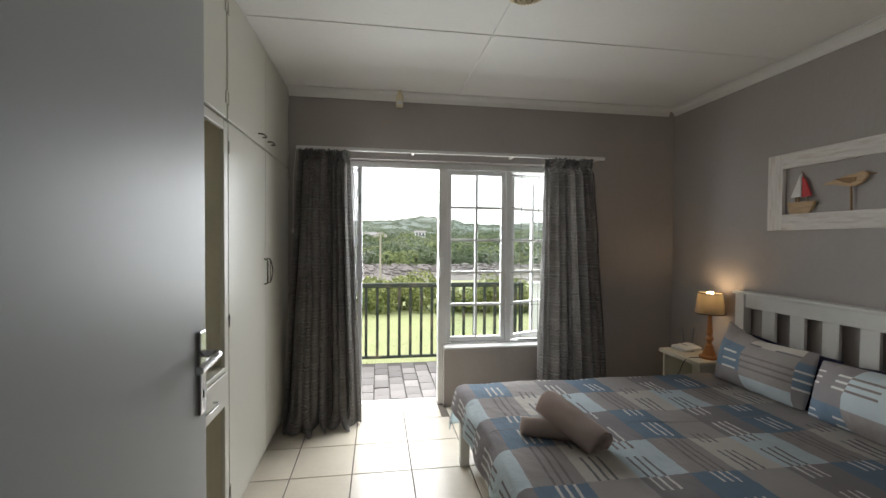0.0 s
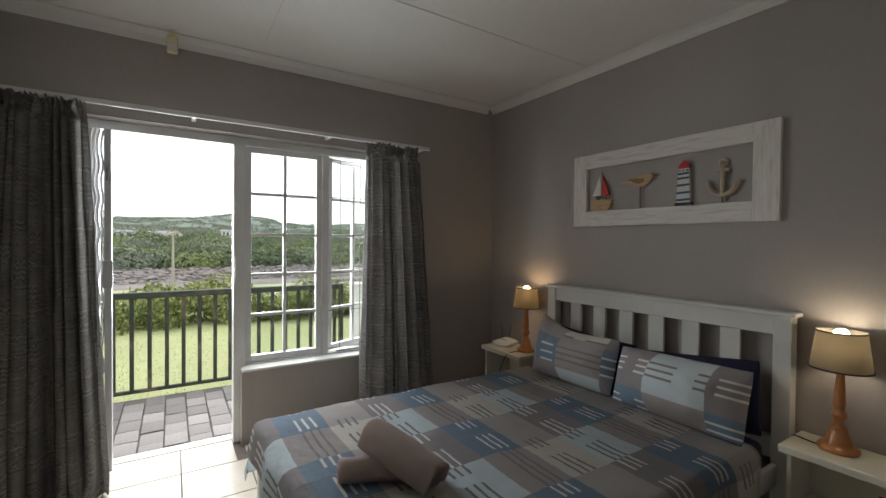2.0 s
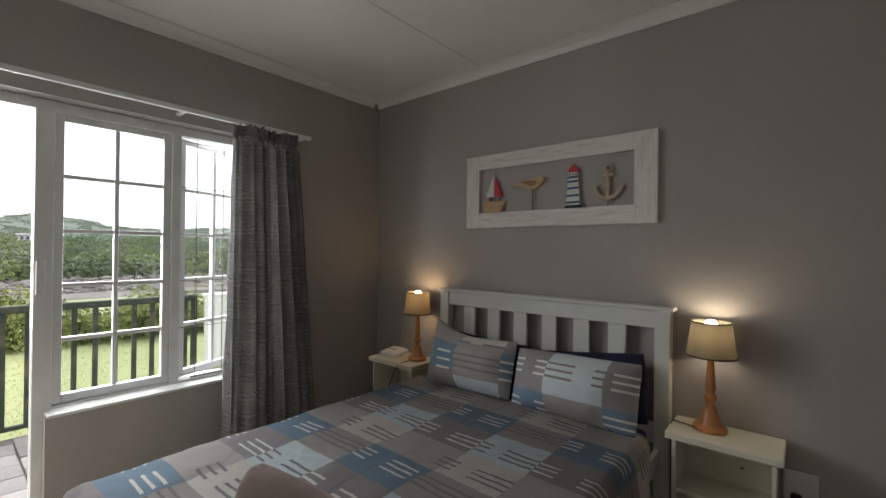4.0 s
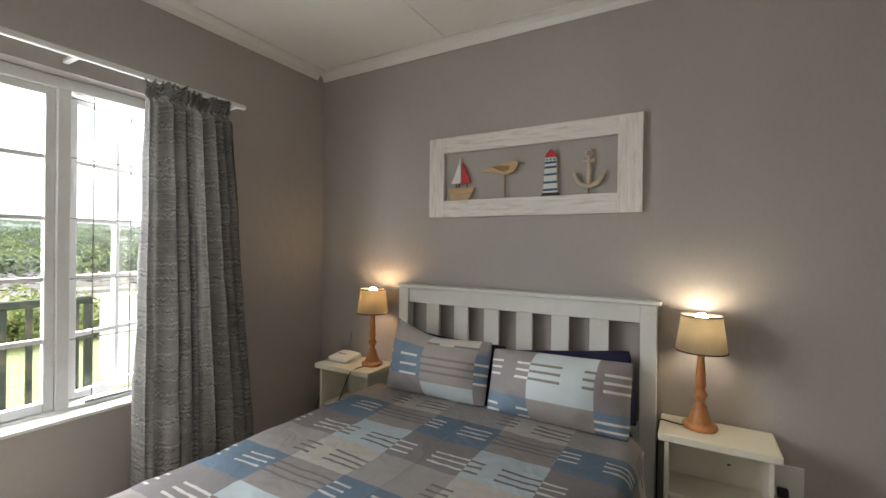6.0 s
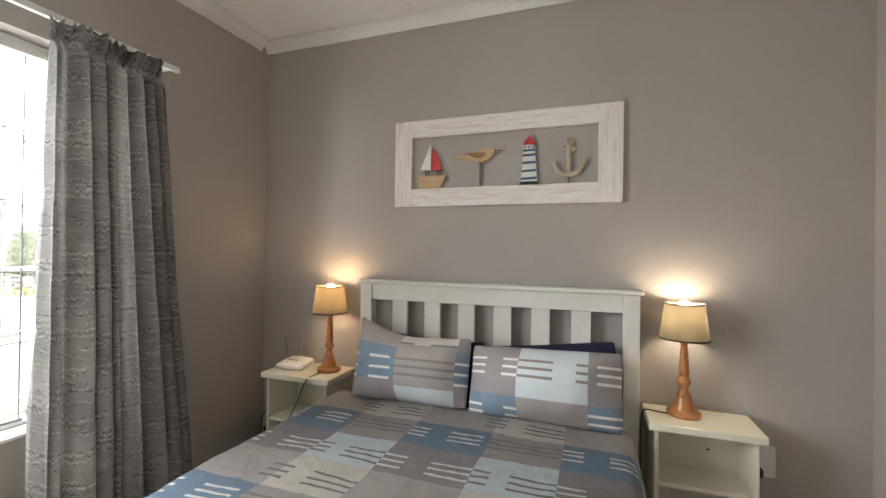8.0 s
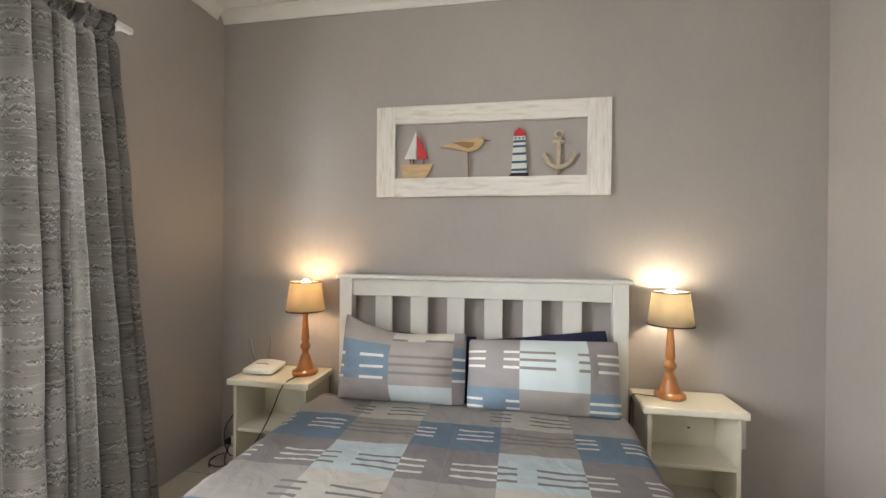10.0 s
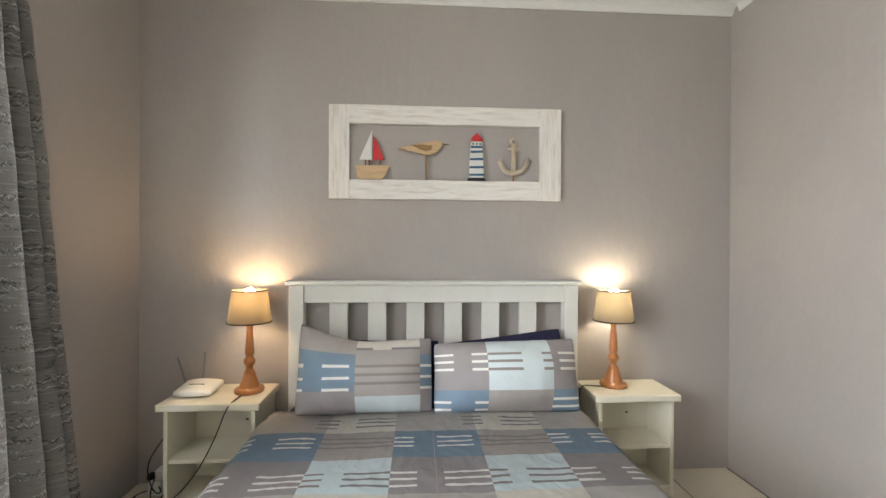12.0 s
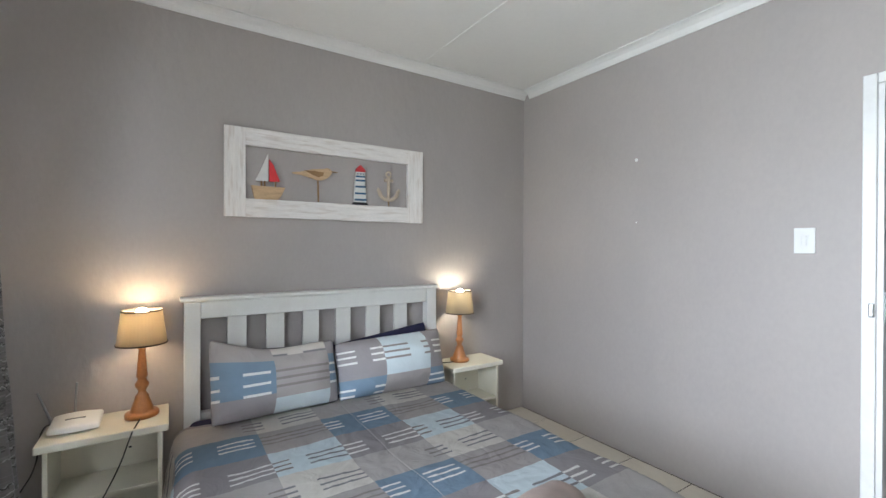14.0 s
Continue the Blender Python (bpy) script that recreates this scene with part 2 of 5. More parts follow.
C_WHITE = material("white_stripe_cotton", (0.828, 0.816, 0.785), 0.8, 0.05, 7, 500, 0.25, 700, depth=0.001, wrinkle=0.45)
C_STRIPE = material("slate_stripe_cotton", (0.255, 0.249, 0.262), 0.8, 0.08, 7, 500, 0.25, 700, depth=0.001, wrinkle=0.45)
C_FAINT = material("brown_grey_stripe_cotton", (0.287, 0.255, 0.242), 0.8, 0.08, 7, 500, 0.25, 700, depth=0.001, wrinkle=0.45)
LINEN = [C_TAUPE, C_GREY, C_DARK, C_BLUE, C_PALE, C_CREAM, C_WHITE, C_STRIPE, C_FAINT]
LIME = material("limewashed_wood", (0.78, 0.745, 0.71), 0.6, 0.1, 6, 40, 0.4, 30, stretch=(1, 1.0, 9), depth=0.003, stain=(0.45, 0.34, 0.26), stain_amount=0.33, stain_scale=6.5)
LIME_V = material("limewashed_wood_upright", (0.78, 0.745, 0.71), 0.6, 0.1, 6, 40, 0.4, 30, stretch=(1, 9, 1.0), depth=0.002, stain=(0.45, 0.34, 0.26), stain_amount=0.33, stain_scale=6.5)
OAK = material("raw_light_wood", (0.56, 0.39, 0.22), 0.55, 0.18, 14, 90, 0.2, stretch=(1, 1, 5))
OAK_DARK = material("brown_wing_wood", (0.29, 0.17, 0.07), 0.55, 0.18, 14, 90, 0.2)
ROPE = material("weathered_pale_wood", (0.50, 0.42, 0.32), 0.7, 0.2, 20, 120, 0.4)
RED = material("red_paint", (0.55, 0.03, 0.035), 0.5, 0.12, 18, 120, 0.15)
SAILWHITE = material("chalk_white_paint", (0.72, 0.71, 0.68), 0.55, 0.06, 14, 120, 0.15)
BLACKPAINT = material("black_paint", (0.02, 0.02, 0.025), 0.5, 0.1, 14, 120, 0.1)
BLUEPAINT = material("sea_blue_paint", (0.03, 0.10, 0.20), 0.5, 0.1, 14, 120, 0.1)
PLASTIC = material("white_plastic", (0.74, 0.74, 0.72), 0.3, 0.02, 8, 80, 0.03)
CREAMPLASTIC = material("yellowed_plastic", (0.74, 0.68, 0.48), 0.4, 0.04, 8, 80, 0.03)
GREYPLASTIC = material("grey_plastic", (0.22, 0.23, 0.24), 0.45, 0.04, 8, 80, 0.03)
CABLE = material("black_cable_rubber", (0.015, 0.015, 0.015), 0.5, 0.05, 20, 100, 0.05)
WOVEN = material("woven_cream_beads", (0.66, 0.56, 0.40), 0.6, 0.12, 30, 200, 0.3)
GREENMETAL = material("dark_green_metal", (0.02, 0.03, 0.017), 0.6, 0.15, 12, 90, 0.2, stain=(0.16, 0.12, 0.08), stain_amount=0.6, stain_scale=5)
PAVER = material("weathered_brick_paver", (0.145, 0.133, 0.126), 0.85, 0.25, 6, 60, 0.6, 45, depth=0.006, random_piece=0.3, stain=(0.07, 0.065, 0.06), stain_amount=0.8, stain_scale=3)
SAND = material("dark_joint_sand", (0.07, 0.065, 0.055), 0.95, 0.3, 10, 90, 0.5)
GRASS_GROUND = material("lawn_turf", (0.37, 0.40, 0.19), 0.9, 0.15, 0.9, 25, 0.6, 60, depth=0.02, stain=(0.42, 0.40, 0.22), stain_amount=0.4, stain_scale=0.35)
GRASS_BLADE = foliage("grass_blades", (0.40, 0.44, 0.20), (0.48, 0.52, 0.26))
HEDGE = foliage("hedge_leaves", (0.07, 0.11, 0.03), (0.40, 0.42, 0.15))
SCRUB = foliage("scrub_leaves", (0.075, 0.105, 0.045), (0.105, 0.14, 0.06))
SCRUB_BRIGHT = foliage("bright_scrub_leaves", (0.17, 0.21, 0.075), (0.225, 0.27, 0.10))
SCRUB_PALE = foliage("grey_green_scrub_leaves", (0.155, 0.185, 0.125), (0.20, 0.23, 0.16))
# far hill bush, its base colour paled to hold the distance haze
HILL_HAZED = material("hazed_far_hill_bush", (0.15, 0.185, 0.155), 0.95, 0.35, 0.035, 0.3, 1.0, 0.15, depth=3.0, stain=(0.22, 0.24, 0.19), stain_amount=0.6, stain_scale=0.012)
# ground under the scrub: shade between bushes put into a dark base colour
UNDERBUSH_SHADE = material("shaded_underbush", (0.05, 0.07, 0.035), 0.95, 0.35, 0.1, 2.0, 0.8, 0.6, depth=0.5)
STONE = material("grey_sea_stone", (0.21, 0.19, 0.175), 0.9, 0.4, 1.5, 12, 0.6)
ROCKY = material("rocky_shore_ground", (0.20, 0.18, 0.16), 0.95, 0.45, 0.8, 6, 0.8, 2.5, depth=0.05)
HOUSEWHITE = material("white_house_plaster", (0.72, 0.71, 0.69), 0.8, 0.05, 0.8, 8, 0.1)
ROOF = material("grey_house_roof", (0.28, 0.27, 0.27), 0.8, 0.1, 0.8, 8, 0.2)
DARKGLASS = material("dark_house_window", (0.05, 0.06, 0.07), 0.15, 0.1, 1, 8, 0.0)
POLE = material("weathered_pole", (0.34, 0.31, 0.27), 0.85, 0.15, 3, 30, 0.3)
DARKFLOOR = material("dark_passage_wood", (0.12, 0.07, 0.04), 0.4, 0.25, 5, 50, 0.2, stretch=(1, 8, 1))
GLASS = glass_material()


# ---- mesh helpers ----
def empty(name, at=(0, 0, 0), label="", category="", group="", kind=""):
    ob = new(name)
    ob.empty_display_size = 0.05
    ob.location = at
    return tagged(ob, label, category, group, kind)


def finish(bm, name, mats, smooth=False):
    me = bpy.data.meshes.new(name)
    bmesh.ops.recalc_face_normals(bm, faces=bm.faces)
    bm.to_mesh(me)
    bm.free()
    for m in mats if isinstance(mats, (list, tuple)) else [mats]:
        me.materials.append(m)
    if smooth:
        me.shade_smooth()
    return me


def part(name, bm, mats, parent=None, label="", smooth=False):
    """Link a bmesh, given in world places, as one mesh object under a thing or a part."""
    if parent is not None:
        spot = Vector(parent.location)
        up = parent.parent
        while up is not None:
            spot += up.location
            up = up.parent
        bmesh.ops.translate(bm, verts=bm.verts, vec=-spot)
    ob = new(name, finish(bm, name, mats, smooth))
    if parent is not None:
        ob.parent = parent
    return tagged(ob, label)


def solid(name, bm, mats, label="", category="", kind="", group="", smooth=False):
    return tagged(part(name, bm, mats, None, "", smooth), label, category, group, kind)


def box(lo, hi, bevel=0.0, bm=None, seg=2):
    own = bmesh.new()
    bmesh.ops.create_cube(own, size=1, matrix=Matrix.Translation([(a + b) / 2 for a, b in zip(lo, hi)]) @ Matrix.Diagonal([abs(b - a) for a, b in zip(lo, hi)] + [1]))
    if bevel:
        bmesh.ops.bevel(own, geom=own.edges[:], offset=bevel, segments=seg, affect="EDGES", profile=0.5)
    return join(bm, own)


def join(bm, own):
    if bm is None:
        return own
    me = bpy.data.meshes.new("tmp")
    own.to_mesh(me)
    own.free()
    bm.from_mesh(me)
    bpy.data.meshes.remove(me)
    return bm


def lathe(profile, at=(0, 0, 0), seg=28, bm=None, cap=True):
    """A turned body from (radius, height) pairs."""
    own = bmesh.new()
    rings = []
    for r, z in profile:
        rings.append([own.verts.new((at[0] + r * math.cos(k * math.tau / seg), at[1] + r * math.sin(k * math.tau / seg), at[2] + z)) for k in range(seg)])
    for a, b in zip(rings, rings[1:]):
        for k in range(seg):
            own.faces.new((a[k], a[(k + 1) % seg], b[(k + 1) % seg], b[k]))
    if cap:
        own.faces.new(rings[0])
        own.faces.new(rings[-1])
    return join(bm, own)


def tube(points, r, seg=8, bm=None, smooth_steps=0):
    """A round rod along points; smooth_steps rounds the corners first."""
    pts = [Vector(p) for p in points]
    for _ in range(smooth_steps):
        q = [pts[0]]
        for a, b in zip(pts, pts[1:]):
            q += [a * 0.75 + b * 0.25, a * 0.25 + b * 0.75]
        pts = q + [pts[-1]]
    own = bmesh.new()
    rings = []
    for i, p in enumerate(pts):
        d = (pts[min(i + 1, len(pts) - 1)] - pts[max(i - 1, 0)]).normalized()
        side = d.cross(Vector((0, 0, 1)) if abs(d.z) < 0.95 else Vector((1, 0, 0))).normalized()
        up = side.cross(d)
        rad = r[i] if isinstance(r, (list, tuple)) else r
        rings.append([own.verts.new(p + side * rad * math.cos(k * math.tau / seg) + up * rad * math.sin(k * math.tau / seg)) for k in range(seg)])
    for a, b in zip(rings, rings[1:]):
        for k in range(seg):
            own.faces.new((a[k], a[(k + 1) % seg], b[(k + 1) % seg], b[k]))
    own.faces.new(rings[0])
    own.faces.new(rings[-1])
    return join(bm, own)


def prism(outline, axis, lo, hi, bm=None, bevel=0.0):
    """A flat outline, in the two other axes in order, drawn out along an axis from lo to hi."""
    own = bmesh.new()

    def at(p, d):
        v = list(p)
        v.insert(axis, d)
        return own.verts.new(v)

    a, b = [at(p, lo) for p in outline], [at(p, hi) for p in outline]
    n = len(outline)
    own.faces.new(a)
    own.faces.new(b)
    for k in range(n):
        own.faces.new((a[k], a[(k + 1) % n], b[(k + 1) % n], b[k]))
    if bevel:
        bmesh.ops.bevel(own, geom=own.edges[:], offset=bevel, segments=2, affect="EDGES")
    return join(bm, own)


def wall(name, lo, hi, holes, axis, mats, label):
    """A wall with openings that go through it. axis: the one across its thickness (0 or 1). holes: (from, to, bottom, top)."""
    run = 1 - axis
    cuts = sorted({lo[run], hi[run], *[h[0] for h in holes], *[h[1] for h in holes]})
    bm = None
    for a, b in zip(cuts, cuts[1:]):
        spans = [(lo[2], hi[2])]
        for h in holes:
            if h[0] <= a + 1e-6 and b <= h[1] + 1e-6:
                spans = [s for z0, z1 in spans for s in ((z0, min(z1, h[2])), (max(z0, h[3]), z1)) if s[1] - s[0] > 1e-4]
        for z0, z1 in spans:
            p, q = [0, 0, z0], [0, 0, z1]
            p[axis], q[axis], p[run], q[run] = lo[axis], hi[axis], a, b
            bm = box(p, q, 0, bm)
    bmesh.ops.remove_doubles(bm, verts=bm.verts, dist=1e-5)
    return solid(name, bm, mats, label, "wall", "structure")


# ---- the room's shell ----
E_X, N_Y, S_Y, W_X, TOP = 3.07, 3.90, 0.66, -0.95, 2.63
OPEN_L, OPEN_M, OPEN_R, HEAD, SILL = 0.10, 0.94, 2.14, 2.09, 0.50
wall("wall_north", (W_X - 0.2, N_Y, -0.12), (E_X + 0.2, N_Y + 0.22, 3.0), [(OPEN_L, OPEN_M, -0.02, HEAD), (OPEN_M, OPEN_R, SILL, HEAD)], 1, WALL, "taupe painted plaster wall with a wide door and window opening")
wall("wall_east", (E_X, S_Y - 0.2, -0.12), (E_X + 0.2, N_Y, 3.0), [], 0, WALL, "taupe painted plaster wall behind the bed")
wall("wall_south", (W_X - 0.2, S_Y - 0.19, -0.12), (E_X, S_Y, 3.0), [(-0.045, 0.945, -0.02, 2.05)], 1, WALL, "taupe painted plaster wall with the passage doorway")
wall("wall_west", (W_X - 0.2, S_Y, -0.12), (W_X, N_Y, 3.0), [], 0, WALL, "taupe painted plaster wall behind the wardrobe")
solid("ceiling", box((W_X, S_Y, TOP), (E_X, N_Y, TOP + 0.1)), CEIL, "white painted ceiling boards", "ceiling", "structure")
for lo, hi in (((W_X + 0.62, 2.785, TOP - 0.004), (E_X - 0.06, 2.805, TOP + 0.001)), ((W_X + 0.62, 1.667, TOP - 0.004), (E_X - 0.06, 1.687, TOP + 0.001)),
               ((1.035, 1.69, TOP - 0.004), (1.055, 2.78, TOP + 0.001)), ((1.035, 2.81, TOP - 0.004), (1.055, N_Y - 0.06, TOP + 0.001))):
    solid("trim", box(lo, hi, 0.002), CEIL, "white cover strip over a ceiling board joint", "trim", "structure")
solid("roof_slab", box((W_X - 0.2, S_Y - 1.9, 2.74), (E_X + 0.2, N_Y + 0.22, 2.95)), OUTER, "plain slab closing the house above", "roof", "structure")


def cornice(name, a, b, inward, drop, label):
    """A coved cornice along a wall from a to b; inward: the way into the room."""
    prof = [(0.0, -0.07), (0.008, -0.07), (0.012, -0.058), (0.022, -0.035), (0.042, -0.018), (0.058, -0.010), (0.070, -0.008), (0.070, 0.0), (0.0, 0.0)]
    own = bmesh.new()
    ends = []
    for p in (a, b):
        ends.append([own.verts.new((p[0] + inward[0] * d, p[1] + inward[1] * d, TOP + h * drop / 0.07 - 0.0005)) for d, h in prof])
    n = len(prof)
    for k in range(n):
        own.faces.new((ends[0][k], ends[0][(k + 1) % n], ends[1][(k + 1) % n], ends[1][k]))
    own.faces.new(ends[0])
    own.faces.new(ends[1])
    solid(name, own, CORNICE, label, "cornice", "structure")


cornice("cornice", (-0.325, N_Y - 0.0015), (E_X - 0.07, N_Y - 0.0015), (0, -1), 0.064, "white coved cornice above the window wall")
cornice("cornice", (E_X - 0.0015, S_Y), (E_X - 0.0015, N_Y), (-1, 0), 0.058, "white coved cornice above the headboard wall")
cornice("cornice", (-0.95, S_Y + 0.0015), (E_X - 0.07, S_Y + 0.0015), (0, 1), 0.063, "white coved cornice above the doorway wall")

# ---- passage behind the doorway ----
PY = S_Y - 1.9
solid("passage_floor", box((-0.95, PY, -0.1), (E_X, S_Y - 0.1, -0.004)), DARKFLOOR, "dark wooden passage floor", "floor", "structure")
solid("passage_wall", box((-1.15, PY - 0.1, -0.1), (E_X + 0.2, PY, 2.74)), WALL, "taupe wall across the passage", "wall", "structure")
solid("passage_wall", box((-1.15, PY, -0.1), (-0.95, S_Y - 0.19, 2.74)), WALL, "taupe wall at the passage end", "wall", "structure")
solid("passage_wall", box((E_X, PY, -0.1), (E_X + 0.2, S_Y - 0.2, 2.74)), WALL, "taupe wall at the passage end", "wall", "structure")
solid("passage_ceiling", box((-0.95, PY, 2.63), (E_X, S_Y - 0.19, 2.73)), CEIL, "white passage ceiling", "ceiling", "structure")

# ---- bedroom doorway and open door ----
frame_thing = empty("door_frame", (0.45, S_Y - 0.09, 0), "white painted wooden frame of the open bedroom doorway", "door frame", "", "structure")
for x0, x1 in ((-0.045, -0.02), (0.918, 0.945)):
    part("jamb", box((x0, S_Y - 0.125, 0), (x1, S_Y + 0.004, 2.05), 0.002), WHITE, frame_thing)
part("head_jamb", box((-0.019, S_Y - 0.195, 2.025), (0.917, S_Y + 0.004, 2.05), 0.002), WHITE, frame_thing)
for x0, x1 in ((-0.115, -0.037), (0.938, 0.983)):
    part("architrave", box((x0, S_Y + 0.0045, 0), (x1, S_Y + 0.022, 2.075), 0.004), WHITE, frame_thing)
part("architrave", box((-0.036, S_Y + 0.0045, 2.032), (0.937, S_Y + 0.021, 2.075), 0.004), WHITE, frame_thing)
part("strike_plate", box((0.9145, S_Y - 0.03, 1.02), (0.9175, S_Y - 0.006, 1.16), 0.001), CHROME, frame_thing, "steel strike plate")
part("catch", box((0.940, S_Y + 0.0225, 1.05), (0.959, S_Y + 0.036, 1.11), 0.005), CHROME, frame_thing, "steel lock catch")
part("strike_plate", box((0.9145, S_Y - 0.03, 1.86), (0.9175, S_Y - 0.006, 1.93), 0.001), BRASS, frame_thing, "small brass plate")

HINGE, TIP = Vector((-0.030, 0.668, 0)), Vector((-0.052, 1.49, 0))
along = (TIP - HINGE).normalized()
across = Vector((along.y, -along.x, 0))
leaf = empty("bedroom_door", (0, 0, 0), "grey-white painted flush bedroom door standing wide open", "door")
turn_leaf = Matrix.Translation(HINGE) @ Matrix(((along.x, across.x, 0, 0), (along.y, across.y, 0, 0), (0, 0, 1, 0), (0, 0, 0, 1)))
LEAF = (TIP - HINGE).length


def leaf_part(name, bm, mat, label="", parent=None):
    bmesh.ops.transform(bm, matrix=turn_leaf, verts=bm.verts)
    return part(name, bm, mat, parent or leaf, label)


leaf_part("panel", box((0.0, -0.04, 0.008), (LEAF, 0.0, 2.02), 0.003), DOORPAINT)
plate = leaf_part("handle_plate", box((LEAF - 0.062, 0.0005, 1.0), (LEAF - 0.022, 0.009, 1.205), 0.004), CHROME, "brushed steel backplate")
bm = tube([(LEAF - 0.042, 0.008, 1.148), (LEAF - 0.042, 0.042, 1.148), (LEAF - 0.06, 0.047, 1.148), (LEAF - 0.155, 0.040, 1.138)], 0.0095, 12, None, 2)
leaf_part("lever", bm, CHROME, "steel lever", plate)
bm = tube([(LEAF - 0.042, -0.045, 1.13), (LEAF - 0.042, -0.09, 1.13), (LEAF - 0.06, -0.096, 1.13), (LEAF - 0.165, -0.09, 1.122)], 0.0095, 12, None, 2)
bm = box((LEAF - 0.062, -0.049, 1.0), (LEAF - 0.022, -0.0405, 1.205), 0.004, bm)
leaf_part("handle", bm, CHROME, "steel lever handle on the hidden side")
leaf_part("keyhole", box((LEAF - 0.045, 0.0092, 1.04), (LEAF - 0.039, 0.0105, 1.06), 0.001), BLACKPAINT, "dark keyhole")
for z in (0.25, 1.8):
    leaf_part("hinge", tube([(-0.004, 0.004, z - 0.045), (-0.004, 0.004, z + 0.045)], 0.006, 10), BRASS, "brass hinge")


# ---- wardrobe along the west wall ----
WX = -0.33
ward = empty("wardrobe", (-0.64, 2.6, 0), "cream painted built-in wardrobe with tall doors, top cupboards and open niche", "wardrobe")
Y0, Y1, Y2 = 1.58, 2.50, 3.895
for y in (Y0, Y1 - 0.012, Y2 - 0.025):
    part("side_panel", box((W_X + 0.002, y, 0.07), (WX - 0.02, y + 0.024, TOP - 0.002), 0.002), CREAM_IN, ward)
part("back_panel", box((W_X + 0.002, Y0 + 0.025, 0.07), (W_X + 0.014, Y2 - 0.03, TOP - 0.004)), CREAM_IN, ward)
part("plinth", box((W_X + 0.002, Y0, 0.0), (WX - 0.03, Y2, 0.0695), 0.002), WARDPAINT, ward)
part("top_shelf", box((W_X + 0.015, Y0 + 0.025, 1.975), (WX - 0.021, Y1 - 0.013, 1.995), 0.002), CREAM_IN, ward)
part("top_shelf", box((W_X + 0.015, Y1 + 0.013, 1.975), (WX - 0.021, Y2 - 0.026, 1.995), 0.002), CREAM_IN, ward)
part("niche_floor", box((W_X + 0.015, Y0 + 0.025, 0.80), (WX, Y1 - 0.013, 0.822), 0.003), WARDPAINT, ward)
part("niche_underside", box((W_X + 0.015, Y0 + 0.025, 0.615), (WX - 0.02, Y1 - 0.013, 0.63), 0.002), CREAM_IN, ward)
part("lower_floor", box((W_X + 0.015, Y0 + 0.025, 0.07), (WX - 0.02, Y1 - 0.013, 0.09), 0.002), CREAM_IN, ward)
for y0, y1, z0, z1 in ((Y0, Y0 + 0.045, 0.07, 1.98), (Y1 - 0.042, Y1 + 0.012, 0.07, 1.98)):
    part("face_stile", box((WX - 0.0195, y0, z0), (WX - 0.001, y1, z1), 0.003), WARDPAINT, ward)
part("face_rail", box((WX - 0.0195, Y0 + 0.046, 1.935), (WX - 0.001, Y1 - 0.043, 1.98), 0.003), WARDPAINT, ward)


def bow_handle(a, b, out=0.03, r=0.005):
    a, b = Vector(a), Vector(b)
    o = Vector((out, 0, 0))
    return tube([a, a + o * 0.8, a * 0.8 + b * 0.2 + o, a * 0.2 + b * 0.8 + o, b + o * 0.8, b], r, 8, None, 2)


def ward_door(y0, y1, z0, z1, hinge_y):
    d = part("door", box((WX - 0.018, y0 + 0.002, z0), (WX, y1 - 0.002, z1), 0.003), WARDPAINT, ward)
    for z in ((z0 + 0.12, (z0 + z1) / 2, z1 - 0.12) if z1 - z0 > 1 else (z0 + 0.1, z1 - 0.1)):
        part("hinge", box((WX + 0.0005, hinge_y - 0.009, z - 0.03), (WX + 0.006, hinge_y + 0.009, z + 0.03), 0.002), WARDPAINT, d, "painted-over hinge")
    return d


for y0, y1, side in ((Y1 + 0.014, 3.20, 0), (3.20, Y2, 1)):
    d = ward_door(y0, y1, 0.075, 1.985, y0 + 0.008 if side == 0 else y1 - 0.012)
    yy = 3.20 + (0.035 if side else -0.035)
    bend = 0.03 if side else -0.03
    bm = tube([(WX, yy, 1.30), (WX + 0.02, yy, 1.295), (WX + 0.026, yy + bend * 0.5, 1.26), (WX + 0.028, yy + bend, 1.22), (WX + 0.026, yy + bend * 0.5, 1.18), (WX + 0.02, yy, 1.145), (WX, yy, 1.14)], 0.0045, 8, None, 1)
    bm = join(bm, tube([(WX + 0.018, yy, 1.295), (WX + 0.018, yy, 1.145)], 0.003, 6))
    part("handle", bm, DARKMETAL, d, "dark bowed metal handle")
    d = ward_door(y0, y1, 1.995, TOP - 0.008, y0 + 0.008 if side == 0 else y1 - 0.012)
    yh = (3.03, 3.13) if side == 0 else (3.25, 3.35)
    part("handle", bow_handle((WX, yh[0], 2.055), (WX, yh[1], 2.055)), DARKMETAL, d, "dark bow handle")
ward_door(Y0 + 0.002, Y1 - 0.002, 1.995, TOP - 0.008, Y1 - 0.014)
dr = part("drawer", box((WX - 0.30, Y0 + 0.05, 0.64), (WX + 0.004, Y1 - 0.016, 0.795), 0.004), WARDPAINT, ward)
part("handle", bow_handle((WX + 0.004, 2.16, 0.715), (WX + 0.004, 2.30, 0.715)), CHROME, dr, "steel bow handle")

# ---- window and garden door frame ----
FY0, FY1 = 3.99, 4.06
wf = empty("window_1", (1.2, 3.99, 0), "white painted wooden frame of garden door and cottage-pane casements", "window", "", "structure")
part("window_frame", box((OPEN_L + 0.002, FY0, 2.034), (OPEN_R - 0.002, FY1, HEAD - 0.002), 0.004), WHITE, wf, "head of the frame")
part("door_post", box((OPEN_L + 0.002, FY0, 0.0), (OPEN_L + 0.08, FY1, 2.033), 0.004), WHITE, wf)
part("middle_post", box((0.897, FY0 - 0.02, 0.0), (0.972, FY1, 2.033), 0.004), WHITE, wf)
